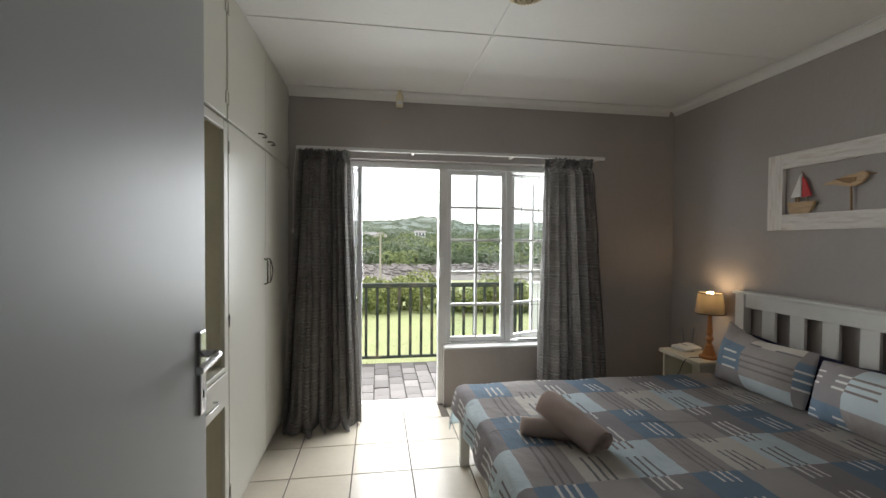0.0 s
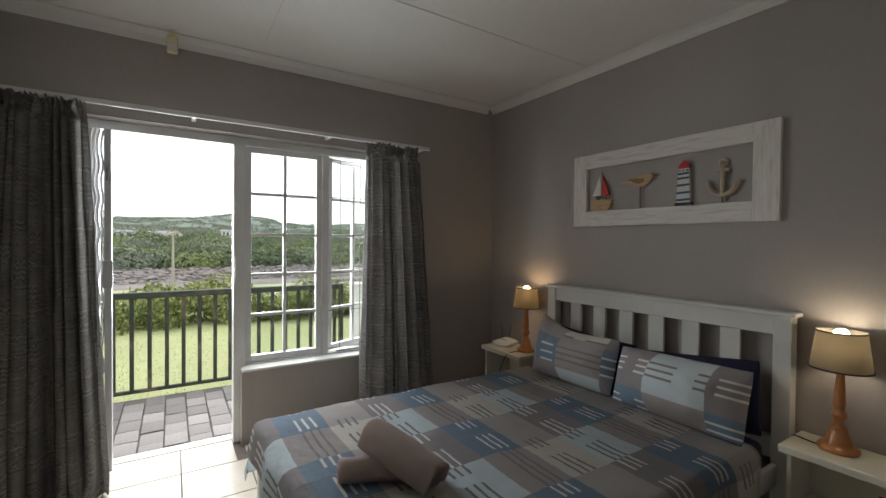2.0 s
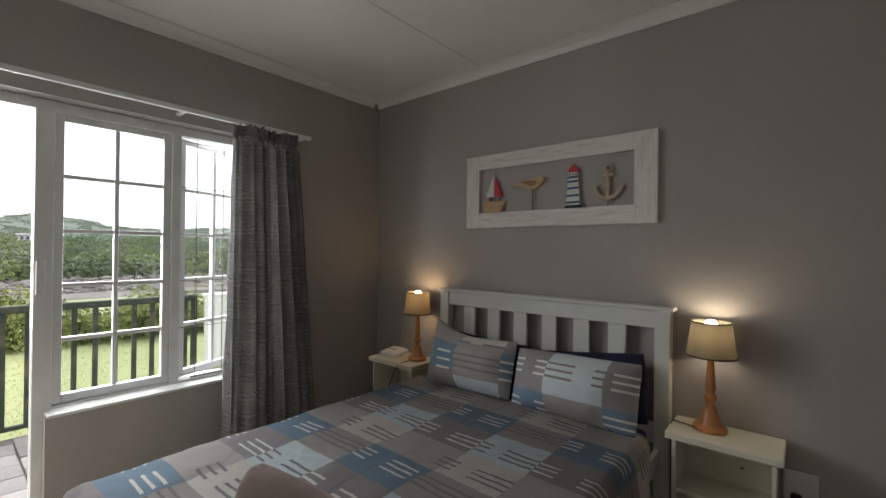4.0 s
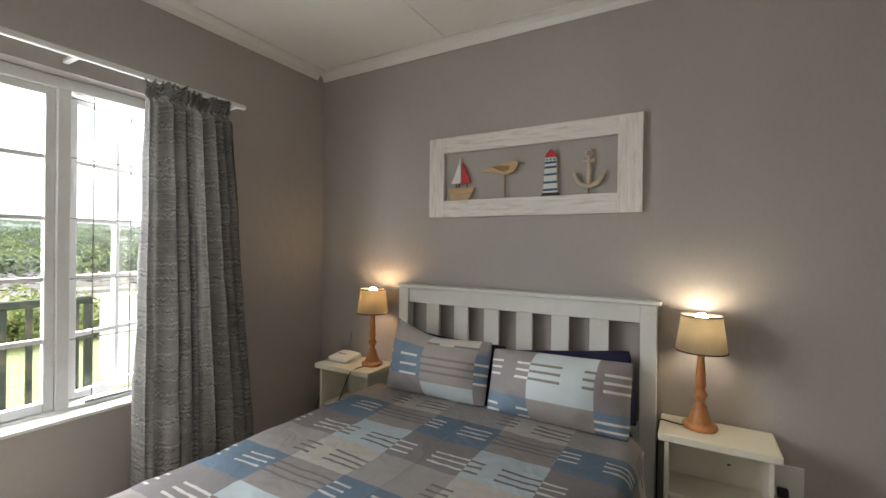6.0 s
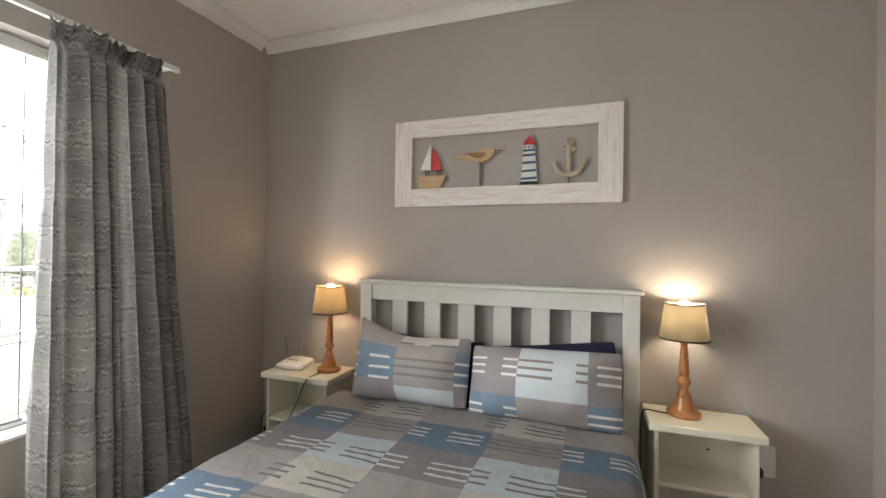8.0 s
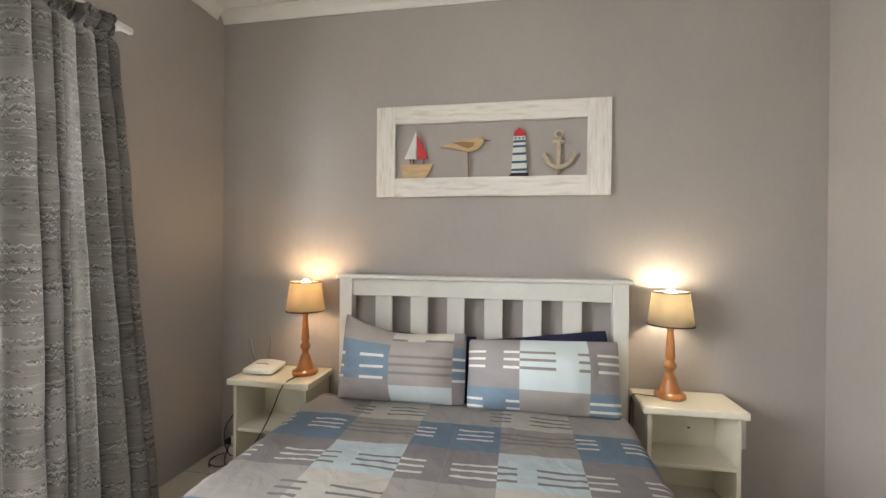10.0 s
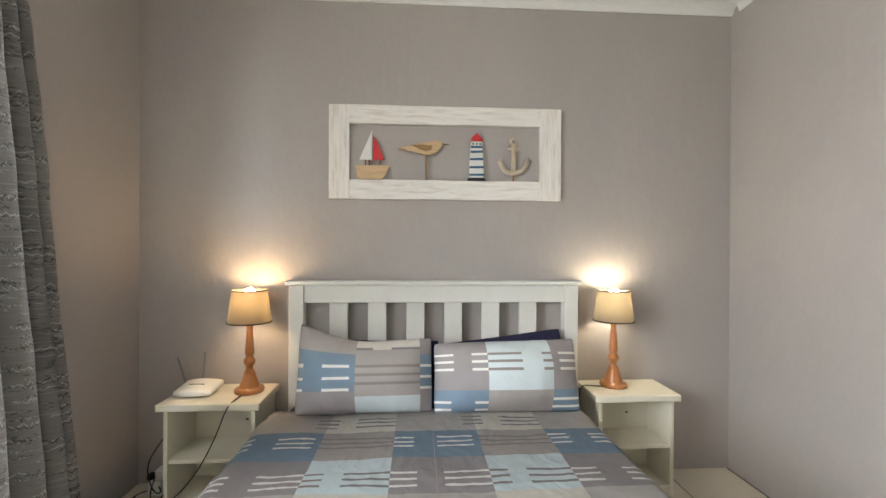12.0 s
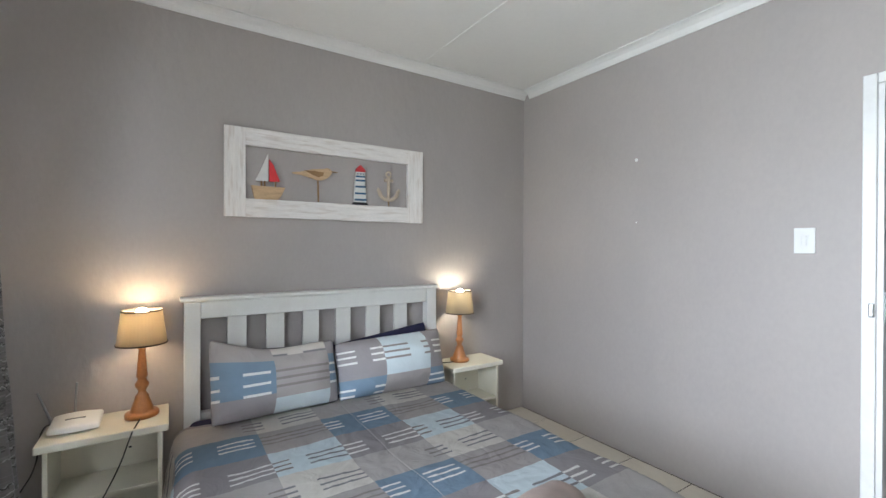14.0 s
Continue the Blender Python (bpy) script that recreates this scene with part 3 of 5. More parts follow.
part("mullion", box((1.504, FY0, 0.529), (1.555, FY1, 2.033), 0.004), WHITE, wf)
part("window_frame", box((2.09, FY0, 0.529), (OPEN_R - 0.002, FY1, 2.033), 0.004), WHITE, wf)
part("bottom_rail", box((0.973, FY0, 0.5145), (OPEN_R - 0.002, FY1, 0.528), 0.003), WHITE, wf)
part("window_sill", box((OPEN_M + 0.004, N_Y - 0.022, SILL - 0.002), (OPEN_R - 0.003, FY0 - 0.001, SILL + 0.014), 0.005), WHITE, wf, "white narrow inner sill")
part("outer_sill", box((OPEN_M + 0.004, FY1 + 0.001, SILL - 0.01), (OPEN_R - 0.003, N_Y + 0.27, SILL + 0.012), 0.004), WHITE, wf)
part("threshold", box((OPEN_L + 0.081, 4.03, -0.03), (0.896, 4.119, 0.006), 0.004), OUTER, wf, "pale stone threshold")


def sash(hinge, width, z0, z1, angle, cols, rows):
    """A cottage-pane sash of the given width from its hinge, turned outwards by an angle."""
    m = Matrix.Translation((hinge[0], hinge[1], 0)) @ Matrix.Rotation(radians(angle), 4, "Z")
    st = 0.038

    def add(name, lo, hi, mat, parent, bevel=0.004, label=""):
        bm = box(lo, hi, bevel)
        bmesh.ops.transform(bm, matrix=m, verts=bm.verts)
        return part(name, bm, mat, parent, label)

    s = add("sash", (0, -0.02, z0), (st, 0.02, z1), WHITE, wf, 0.004, "white cottage-pane sash standing open" if angle else "white cottage-pane sash")
    add("stile", (width - st, -0.02, z0), (width, 0.02, z1), WHITE, s)
    for za, zb in ((z0, z0 + st + 0.006), (z1 - st, z1)):
        add("rail", (st + 0.0005, -0.0195, za), (width - st - 0.0005, 0.0195, zb), WHITE, s)
    wi, hi_ = width - 2 * st, z1 - z0 - 2 * st - 0.006
    b0 = z0 + st + 0.006
    for c in range(1, cols):
        x = st + wi * c / cols
        add("glazing_bar", (x - 0.011, -0.016, b0 + 0.0005), (x + 0.011, 0.016, z1 - st - 0.0005), WHITE, s, 0.004)
    for r in range(1, rows):
        z = b0 + hi_ * r / rows
        for c in range(cols):
            xa, xb = st + wi * c / cols + (0.0115 if c else 0.0005), st + wi * (c + 1) / cols - (0.0115 if c < cols - 1 else 0.0005)
            add("glazing_bar", (xa, -0.0155, z - 0.011), (xb, 0.0155, z + 0.011), WHITE, s, 0.004)
    for c in range(cols):
        for r in range(rows):
            p = add("pane", (st + wi * c / cols, -0.002, b0 + hi_ * r / rows), (st + wi * (c + 1) / cols, 0.002, b0 + hi_ * (r + 1) / rows), GLASS, s, 0)
            p.visible_shadow = False


sash((0.975, 4.025), 0.527, 0.530, 2.032, 0, 2, 5)
sash((1.560, 4.062), 0.525, 0.530, 2.032, 21, 2, 5)
for x in (1.65, 1.812, 1.975):
    part("burglar_bar", tube([(x, 4.008, 0.529), (x, 4.008, 2.033)], 0.0028, 8), BAR, wf)
for z in (0.56, 0.85, 1.14, 1.43, 1.72, 2.005):
    part("burglar_bar", tube([(1.556, 4.002, z), (2.089, 4.002, z)], 0.0025, 8), BAR, wf)
part("stay", box((1.62, 3.994, 0.5295), (1.82, 4.003, 0.54), 0.002), BAR, wf, "dark casement stay")
part("lock_box", box((0.905, FY0 - 0.042, 1.10), (0.94, FY0 - 0.021, 1.27), 0.005), WHITE, wf, "white gate lock keeper")

# folded security gate on the door's hinge side
gate = empty("security_gate", (0.17, 3.93, 0), "grey-white folding trellis security gate pushed open behind curtain", "security gate")
part("lock_stile", box((0.215, 3.90, 0.02), (0.25, 3.945, 2.02), 0.004), GATEMETAL, gate)
part("lock", box((0.208, 3.888, 1.10), (0.256, 3.899, 1.26), 0.004), GATEMETAL, gate, "lock case with keyhole")
part("stop", box((0.225, 3.892, 1.72), (0.235, 3.899, 1.80), 0.002), CHROME, gate)
for k in range(4):
    y, x = 3.885 + 0.012 * k, 0.156 + 0.016 * k
    pts = [(x + 0.008 * math.cos(math.pi * j), y, 0.05 + j * 0.098) for j in range(21)]
    part("trellis_strip", tube(pts, 0.006, 6, None, 1), GATEMETAL, gate)

# ---- curtain rail and curtains ----
rail = empty("curtain_rail", (1.05, 3.80, 2.15), "white painted curtain rail above the garden door", "curtain rail")
part("track", box((-0.245, 3.745, 2.118), (2.30, 3.77, 2.146), 0.006), WHITE, rail)
for x in (-0.2, 0.66, 1.50, 2.26):
    part("bracket", box((x - 0.012, 3.7705, 2.124), (x + 0.012, 3.899, 2.142), 0.003), WHITE, rail)


def curtain(name, top, bottom, folds, seed, z_hem, puddle, label, panel=1.0):
    """A gathered curtain: bunched heading, pleats tight under it, loosening towards the hem. panel: where along it the cloth lies flatter."""
    rnd = random.Random(seed)
    nu, nv = 260, 120
    s1, s2, s3, s4, s5 = [rnd.uniform(0, math.tau) for _ in range(5)]
    own = bmesh.new()
    uvl = own.loops.layers.uv.new("cloth")
    grid, cloth = [], []
    for j in range(nv + 1):
        v = j / nv
        z = 2.105 + (z_hem - 2.105) * v
        row, crow = [], []
        x0, x1 = top[0] + (bottom[0] - top[0]) * v ** 1.15, top[1] + (bottom[1] - top[1]) * v ** 1.15
        pinch = math.exp(-((z - 2.025) / 0.02) ** 2)
        head = max(0.0, min(1.0, (z - 2.015) / 0.03))
        for i in range(nu + 1):
            u = i / nu
            f = u * folds + 0.34 * math.sin(math.tau * u * 2.3 + s1) + 0.16 * math.sin(math.tau * u * 5.1 + s2)
            ph = math.tau * f + 1.1 * v * math.sin(math.tau * u * 1.4 + s3)
            a = 0.75 + 0.45 * math.sin(math.tau * u * 1.7 + s4 + 1.2 * v)
            if u > panel:
                a *= 1 - 0.75 * min(1.0, (u - panel) / 0.08) * min(1.0, max(0.0, (1.95 - z) / 0.35))
            wave = 0.3 * math.sin(ph) + 0.7 * (2 * abs(math.sin(ph / 2 + 0.8)) ** 0.5 - 1)
            late = math.sin(1.9 * ph + s5 + 1.5 * v)
            depth = (0.060 + 0.062 * v ** 0.7) * (0.5 + 0.65 * a) * (1 - 0.55 * head)
            y = 3.742 - 0.036 - 0.022 * v - depth * wave * (1 - 0.65 * pinch) - 0.009 * late * v + 0.014 * pinch
            x = x0 + (x1 - x0) * u - 0.021 * math.cos(ph) * (0.5 + 0.8 * v) * a
            # bunched heading above the gathering tape
            y -= head * (0.020 * math.sin(math.tau * u * folds * 2.1 + s4) + 0.030 * noise.noise((u * 26, z * 22, seed)))
            x += head * 0.014 * noise.noise((u * 30, z * 25, seed + 5))
            y += noise.noise((x * 5, z * 2.2, seed)) * 0.012 + noise.noise((x * 14, z * 7, seed + 2)) * 0.005
            x += noise.noise((seed, z * 1.6, u * 3)) * 0.010 * v
            if puddle:
                low = max(0.0, (0.16 - (z - z_hem)) / 0.16)
                y -= 0.11 * low * low * (0.6 + 0.4 * math.sin(ph * 0.5))
                x += 0.04 * low * low * math.sin(ph * 0.5 + 1)
            zz = z + (0.014 * math.sin(ph + 1.0) * v if v > 0.98 else 0)
            if head:
                zz += head * (0.018 * noise.noise((u * 24, 1.0, seed)) + 0.008 * math.sin(math.tau * u * folds * 3.3))
            row.append(own.verts.new((x, y, max(zz, 0.006))))
            crow.append((u * 1.5, z))
        grid.append(row)
        cloth.append(crow)
    for j in range(nv):
        for i in range(nu):
            fc = own.faces.new((grid[j][i], grid[j][i + 1], grid[j + 1][i + 1], grid[j + 1][i]))
            for lp, c in zip(fc.loops, (cloth[j][i], cloth[j][i + 1], cloth[j + 1][i + 1], cloth[j + 1][i])):
                lp[uvl].uv = (c[0] + seed, c[1])
    bmesh.ops.solidify(own, geom=own.faces[:], thickness=0.0025)
    t = empty(name, ((top[0] + top[1]) / 2, 3.75, z_hem), label, "curtain", "curtains at the garden door")
    part("cloth", own, CURTAIN, t, "", True)
    n = 5
    for k in range(n):
        x = top[0] + (top[1] - top[0]) * (k + 0.5) / n
        part("hook", tube([(x, 3.757, 2.122), (x, 3.735, 2.11), (x, 3.715, 2.08), (x, 3.72, 2.06)], 0.0025, 6), PLASTIC, t)
    return t


curtain("curtain", (-0.215, 0.165), (-0.33, 0.262), 8, 3, 0.006, True, "grey curtain printed with faint handwriting pooling on the tiles", 0.70)
curtain("curtain", (1.735, 2.165), (1.695, 2.325), 8, 8, 0.02, False, "grey curtain printed with faint handwriting hanging beside the bed")
cord = tube([(-0.24, 3.742, 2.13), (-0.262, 3.735, 1.9), (-0.262, 3.73, 1.5)], 0.0025, 6)
cord = join(cord, lathe([(0.0, 0), (0.009, 0.004), (0.011, 0.02), (0.006, 0.035), (0.0, 0.036)], (-0.262, 3.73, 1.47), 12))
part("draw_cord", cord, PLASTIC, rail, "white draw cord with a small weight")

# ---- the bed ----
BX0, BX1, BY0, BY1 = 0.90, 3.055, 1.575, 3.105
bed = empty("bed", (2.0, 2.34, 0), "white painted wooden bed with a slatted headboard", "bed")
for y in (BY0, BY1 - 0.075):
    part("headboard_post", box((2.985, y, 0.0), (3.05, y + 0.075, 1.049), 0.004), BEDWHITE, bed)
part("headboard_cap", box((2.972, BY0 - 0.018, 1.05), (3.06, BY1 + 0.018, 1.072), 0.006), BEDWHITE, bed)
part("headboard_rail", box((2.995, BY0 + 0.076, 0.957), (3.04, BY1 - 0.076, 1.0495), 0.004), BEDWHITE, bed)
part("headboard_rail", box((2.995, BY0 + 0.076, 0.36), (3.04, BY1 - 0.076, 0.46), 0.004), BEDWHITE, bed)
span = BY1 - BY0 - 0.152
for k in range(6):
    y = BY1 - 0.076 - span * (0.127 + 0.1464 * k)
    part("slat", box((3.006, y - 0.048, 0.459), (3.028, y + 0.048, 0.958), 0.003), BEDWHITE, bed)
for y in (BY0 + 0.045, BY1 - 0.07):
    part("side_rail", box((0.95, y, 0.24), (2.984, y + 0.025, 0.34), 0.004), BEDWHITE, bed)
part("foot_rail", box((0.905, BY0 + 0.105, 0.24), (0.93, BY1 - 0.175, 0.35), 0.004), BEDWHITE, bed)
for y in (BY0 + 0.045, BY1 - 0.175):
    part("leg", box((0.895, y, 0.0), (0.955, y + 0.06, 0.36), 0.005), BEDWHITE, bed)
mat_thing = solid("mattress", box((0.95, 1.668, 0.305), (2.97, 3.085, 0.44), 0.035, None, 4), NAVY, "mattress in a navy fitted sheet", "mattress", smooth=True)
part("bed_slat_base", box((0.96, 1.66, 0.275), (2.96, 3.02, 0.303)), BEDWHITE, bed)

G = 0.0122
GX, GY = 0.0125, 0.01327


def weave(u, v):
    """The printed patchwork: which linen colour lies u columns across and v rows along, counted in steps of GY and GX."""
    row, r = (v // 18) % 3, v % 18
    c = u % 48
    in_a = c < 22
    if row == 0:
        base = 5 if in_a else 1
        if r in (7, 10, 13) and (9 <= c <= 21 or c <= 2 or c >= 44):
            return 7 if in_a else 8
    elif row == 1:
        base = 0 if in_a else 3
        if r in (4, 7, 10):
            if in_a:
                return 8
            if c <= 27 or 35 <= c <= 45:
                return 6
    else:
        base = 4 if in_a else 2
        if r in (8, 11, 14):
            if in_a and (c <= 4 or c >= 10):
                return 7 if c >= 10 else 8
            if not in_a and (c >= 36 or c <= 28):
                return 6
    return base


def edge_fall(e, r):
    """Cloth past an edge: how far it has gone out and down after e metres, round a radius r."""
    if e <= 0:
        return 0.0, 0.0
    q = r * math.pi / 2
    if e < q:
        a = e / r
        return r * math.sin(a), r * (1 - math.cos(a))
    return r + 0.10 * (e - q), r + (e - q) * 0.985


def duvet():
    own = bmesh.new()
    xs0, y_n = 2.80, 3.42
    nv, nu = int((2.80 - 0.745) / GX), int((3.42 - 1.39) / GY)
    grid = []
    for j in range(nv + 1):
        sx = xs0 - j * GX
        row = []
        for i in range(nu + 1):
            sy = y_n - i * GY
            ex, ey_n, ey_s = 0.965 - sx, sy - 3.085, 1.668 - sy
            ox, dx = edge_fall(ex, 0.07)
            on, dn = edge_fall(ey_n, 0.07)
            os_, ds = edge_fall(ey_s, 0.07)
            x = sx if ex <= 0 else 0.965 - ox
            y = 3.085 + on if ey_n > 0 else (1.668 - os_ * 0.8 if ey_s > 0 else sy)
            side = max(dx, dn, ds)
            sd = max(dn, ds)
            z = 0.468 - max(dx, sd) - 0.3 * min(dx, sd)
            w = noise.noise((sx * 3.2, sy * 3.2, 1.0)) * 0.012 + noise.noise((sx * 9, sy * 7, 4.0)) * 0.0035
            crease = noise.noise((sx * 14 + sy * 9, sy * 4 - sx * 3, 9.0))
            w += 0.013 * max(0.0, 0.20 - abs(crease)) - 0.001
            ruck = noise.noise((sx * 6 - sy * 8, sy * 11 + sx * 2, 5.0))
            w += 0.012 * max(0.0, 0.12 - abs(ruck))
            w += 0.012 * math.exp(-((sx - 1.35) / 0.5) ** 2 - ((sy - 2.3) / 0.6) ** 2)
            if side < 0.05:
                z += w
            fold = min(1.0, side / 0.2)
            if dx > 0.02:
                x -= 0.022 * fold * (0.5 + 0.5 * math.sin(sy * 19 + 2 * noise.noise((sy * 3, 0, 2)))) - w
            if dn > 0.02:
                y += 0.02 * fold * math.sin(sx * 17) + w
            if ds > 0.02:
                y -= 0.02 * fold * math.sin(sx * 15) + w
            row.append(own.verts.new((x, y, z)))
        grid.append(row)
    u0, v0 = round((2.817 - y_n) / GY), round((2.775 - xs0) / GX)
    for j in range(nv):
        for i in range(nu):
            f = own.faces.new((grid[j][i], grid[j + 1][i], grid[j + 1][i + 1], grid[j][i + 1]))
            f.material_index = weave(i + u0, j + v0 + 54)
    k = round((y_n - 2.372) / GY)
    line = [grid[j][k].co.copy() + Vector((0, 0, 0.0006)) for j in range(2, nv - 8)]
    bmesh.ops.solidify(own, geom=own.faces[:], thickness=0.012)
    cover = solid("duvet", own, LINEN, "patchwork duvet cover in taupe, blue and cream with stripes", "duvet", smooth=True)
    part("seam", tube(line, 0.001, 6), C_TAUPE, cover, "stitched centre seam")
    return cover


duvet()


def pillow(name, center, width, height, thick, lean, yaw, roll, pattern, label, group, droop=0.0, mats=LINEN, ear=0.0):
    """A stuffed pillow standing on its long edge; local axes: width, height, thickness."""
    own = bmesh.new()
    nu, nv = int(width / G), int(height / G)

    def shape(a, b):
        ca, cb = 1 - abs(a) ** 2.6, 1 - abs(b) ** 2.1
        t = thick * 0.53 * (max(0, ca) ** 0.78) * (max(0, cb) ** 0.80)
        pinch = 1 - 0.05 * (1 - abs(a) ** 2.5) * (abs(b) ** 3)
        px = a * width / 2 * (1 - 0.025 * (1 - b * b) * abs(a) ** 4 - 0.03 * abs(a * b) ** 4)
        py = b * height / 2 * pinch * (1 - 0.05 * abs(a * b) ** 4)
        return px, py, t

    sides = []
    for sgn in (1, -1):
        g = []
        for j in range(nv + 1):
            r = []
            for i in range(nu + 1):
                a, b = -1 + 2 * i / nu, -1 + 2 * j / nv
                px, py, t = shape(a, b)
                wr = noise.noise((a * 2.4 + center[1] * 9, b * 1.7, sgn)) * 0.016 + noise.noise((a * 5 + b * 2, b * 3 + center[1], sgn * 2)) * 0.006
                rim = max(abs(a), abs(b)) ** 3
                wr += rim * 0.010 * noise.noise((a * 11 * (0.3 + abs(b)), b * 11 * (0.3 + abs(a)), sgn + center[1]))
                t += wr * max(0.0, 1 - max(abs(a), abs(b)) ** 6)
                py += ear * max(0.0, -a) ** 1.5 * max(0.0, b) ** 1.2
                py -= droop * (1 - (a + 0.2) ** 2 * 0.5) * max(0, b) ** 2
                r.append(own.verts.new((px, py, sgn * t)))
            g.append(r)
        sides.append(g)
    for sgn, g in zip((1, -1), sides):
        for j in range(nv):
            for i in range(nu):
                f = own.faces.new((g[j][i], g[j][i + 1], g[j + 1][i + 1], g[j + 1][i]))
                f.material_index = pattern(i, j, nu, nv) if pattern else 0
    bmesh.ops.remove_doubles(own, verts=own.verts, dist=0.0015)
    # local width runs along -y, height leans back towards the headboard, thickness faces the foot
    m = Matrix.Translation(center) @ Matrix.Rotation(radians(yaw), 4, "Z") @ Matrix.Rotation(radians(lean), 4, "Y") @ Matrix(((0, 0, -1, 0), (-1, 0, 0, 0), (0, 1, 0, 0), (0, 0, 0, 1))) @ Matrix.Rotation(radians(roll), 4, "Z")
    bmesh.ops.transform(own, matrix=m, verts=own.verts)
    return solid(name, own, mats, label, "pillow", group=group, smooth=True)


def north_print(i, j, nu, nv):
    r = nv - 1 - j
    c1, c2 = int(nu * 0.45), int(nu * 0.91)
    rr, top, mid = r, int(nv * 0.27), int(nv * 0.70)
    if i < c1:
        if rr >= mid or rr < top:
            return 0 if rr < top else 2
        k = rr - top
        return 6 if k in (4, 5, 8, 9, 12, 13) and (i < 3 or 11 <= i <= 20) and k % 4 == 0 else 3
    if i < c2:
        if rr < int(nv * 0.2):
            return 7 if rr in (4, 7) and (i < c1 + 6 or i > c1 + 12) else 5
        if rr >= mid + 2:
            return 4
        return 8 if rr - top in (4, 7, 10) else 0
    k = rr - top
    return 6 if k in (4, 8, 12) else 3 if top <= rr < mid else 2


def south_print(i, j, nu, nv):
    r = nv - 1 - j
    c1, c2 = int(nu * 0.37), int(nu * 0.80)
    low = int(nv * 0.72)
    if i < c1:
        if r < low:
            return 6 if r in (6, 9, 12) and (i < 8 or i > c1 - 7) else 2
        return 6 if r in (low + 4, low + 7) and (i < 7 or i > c1 - 6) else 3
    if i < c2:
        if r < low:
            return 8 if r in (6, 9, 12) and (i < c1 + 13 or i > c2 - 5) else 4
        return 0
    if r < low:
        return 6 if r in (6, 9, 12) and i > c2 + 2 else 2
    return 6 if r in (low + 3, low + 6, low + 9) else 3


pillow("pillow", (2.785, 2.685, 0.640), 0.645, 0.36, 0.25, 17, 2, 0, north_print, "patchwork pillow in blue, taupe and cream, against headboard", "patchwork pillows", 0.015, LINEN, 0.085)
pillow("pillow", (2.79, 2.01, 0.632), 0.71, 0.36, 0.27, 17, -2, 0.5, south_print, "patchwork pillow in pale blue and dark taupe, plump", "patchwork pillows", 0.012, LINEN, -0.015)
pillow("pillow", (2.915, 2.66, 0.615), 0.66, 0.37, 0.10, 12, 0, -3, None, "navy pillow tucked behind a patchwork pillow", "navy pillows", 0.02, [NAVY])
pillow("pillow", (2.915, 1.99, 0.617), 0.66, 0.36, 0.10, 12, 0, 7, None, "navy pillow with a corner showing above another", "navy pillows", 0.0, [NAVY])

# ---- towels on the bed ----
def rolled_towel(center, length, r, yaw, tilt, squash, seed, label):
    """A bath towel rolled up: the cloth's spiral shows at the ends."""
    own = bmesh.new()
    turns, steps, nl = 4.0, 110, 26
    grid = []
    for i in range(steps + 1):
        a = i / steps * turns * math.tau
        rad = r * (0.08 + 0.92 * i / steps)
        row = []
        for j in range(nl + 1):
            w = j / nl - 0.5
            rr = rad * (1 - 0.05 * (2 * abs(w)) ** 8) + noise.noise((math.cos(a) * 2, w * 5 + seed, math.sin(a) * 2)) * 0.004
            over = 0.012 * noise.noise((a * 0.8, seed, 3)) if j in (0, nl) else 0
            row.append(own.verts.new((w * length + over, rr * math.cos(a), rr * math.sin(a) * squash)))
        grid.append(row)
    for i in range(steps):
        for j in range(nl):
            own.faces.new((grid[i][j], grid[i][j + 1], grid[i + 1][j + 1], grid[i + 1][j]))
    bmesh.ops.solidify(own, geom=own.faces[:], thickness=r * 0.19)
    m = Matrix.Translation(center) @ Matrix.Rotation(radians(yaw), 4, "Z") @ Matrix.Rotation(radians(tilt), 4, "Y")
    bmesh.ops.transform(own, matrix=m, verts=own.verts)
    return solid("rolled_towel", own, TOWEL, label, "towel", group="towels on the bed", smooth=True)


rolled_towel((1.185, 2.285, 0.520), 0.23, 0.058, -25, 0, 0.88, 1.0, "dusty pink rolled hand towel lying on the duvet")
rolled_towel((1.30, 2.235, 0.568), 0.33, 0.100, -63, 17, 0.70, 5.0, "dusty pink rolled bath towel leaning over another towel")






# ---- bedside tables ----
def bedside(x0, x1, y0, y1, top, side_label):
    t = empty("bedside_table", ((x0 + x1) / 2, (y0 + y1) / 2, 0), side_label, "bedside table", "pair of bedside tables")
    part("tabletop", box((x0, y0, top - 0.034), (x1, y1, top), 0.006), CREAM, t)
    for y in (y0 + 0.025, y1 - 0.043):
        part("side_panel", box((x0 + 0.025, y, 0.0), (x1 - 0.002, y + 0.018, top - 0.0345), 0.002), CREAM, t)
    part("back_panel", box((x1 - 0.02, y0 + 0.0435, 0.04), (x1 - 0.006, y1 - 0.0435, top - 0.035)), CREAM, t)
    part("shelf", box((x0 + 0.035, y0 + 0.0435, 0.235), (x1 - 0.0205, y1 - 0.0435, 0.253), 0.002), CREAM, t)
    part("bottom_shelf", box((x0 + 0.035, y0 + 0.0435, 0.03), (x1 - 0.0205, y1 - 0.0435, 0.048), 0.002), CREAM, t)
    part("front_strip", box((x0 + 0.03, y0 + 0.0435, 0.0), (x0 + 0.045, y1 - 0.0435, 0.0295), 0.002), CREAM, t)
    part("cable_hole", box((x1 - 0.0225, y0 + 0.155, 0.337), (x1 - 0.0203, y0 + 0.168, 0.345)), BLACKPAINT, t, "dark rough cable hole")
    return t


bedside(2.755, 3.06, 3.17, 3.635, 0.522, "cream painted open bedside table beside the window curtain")
bedside(2.795, 3.06, 1.115, 1.555, 0.516, "cream painted open bedside table beside the doorway wall")


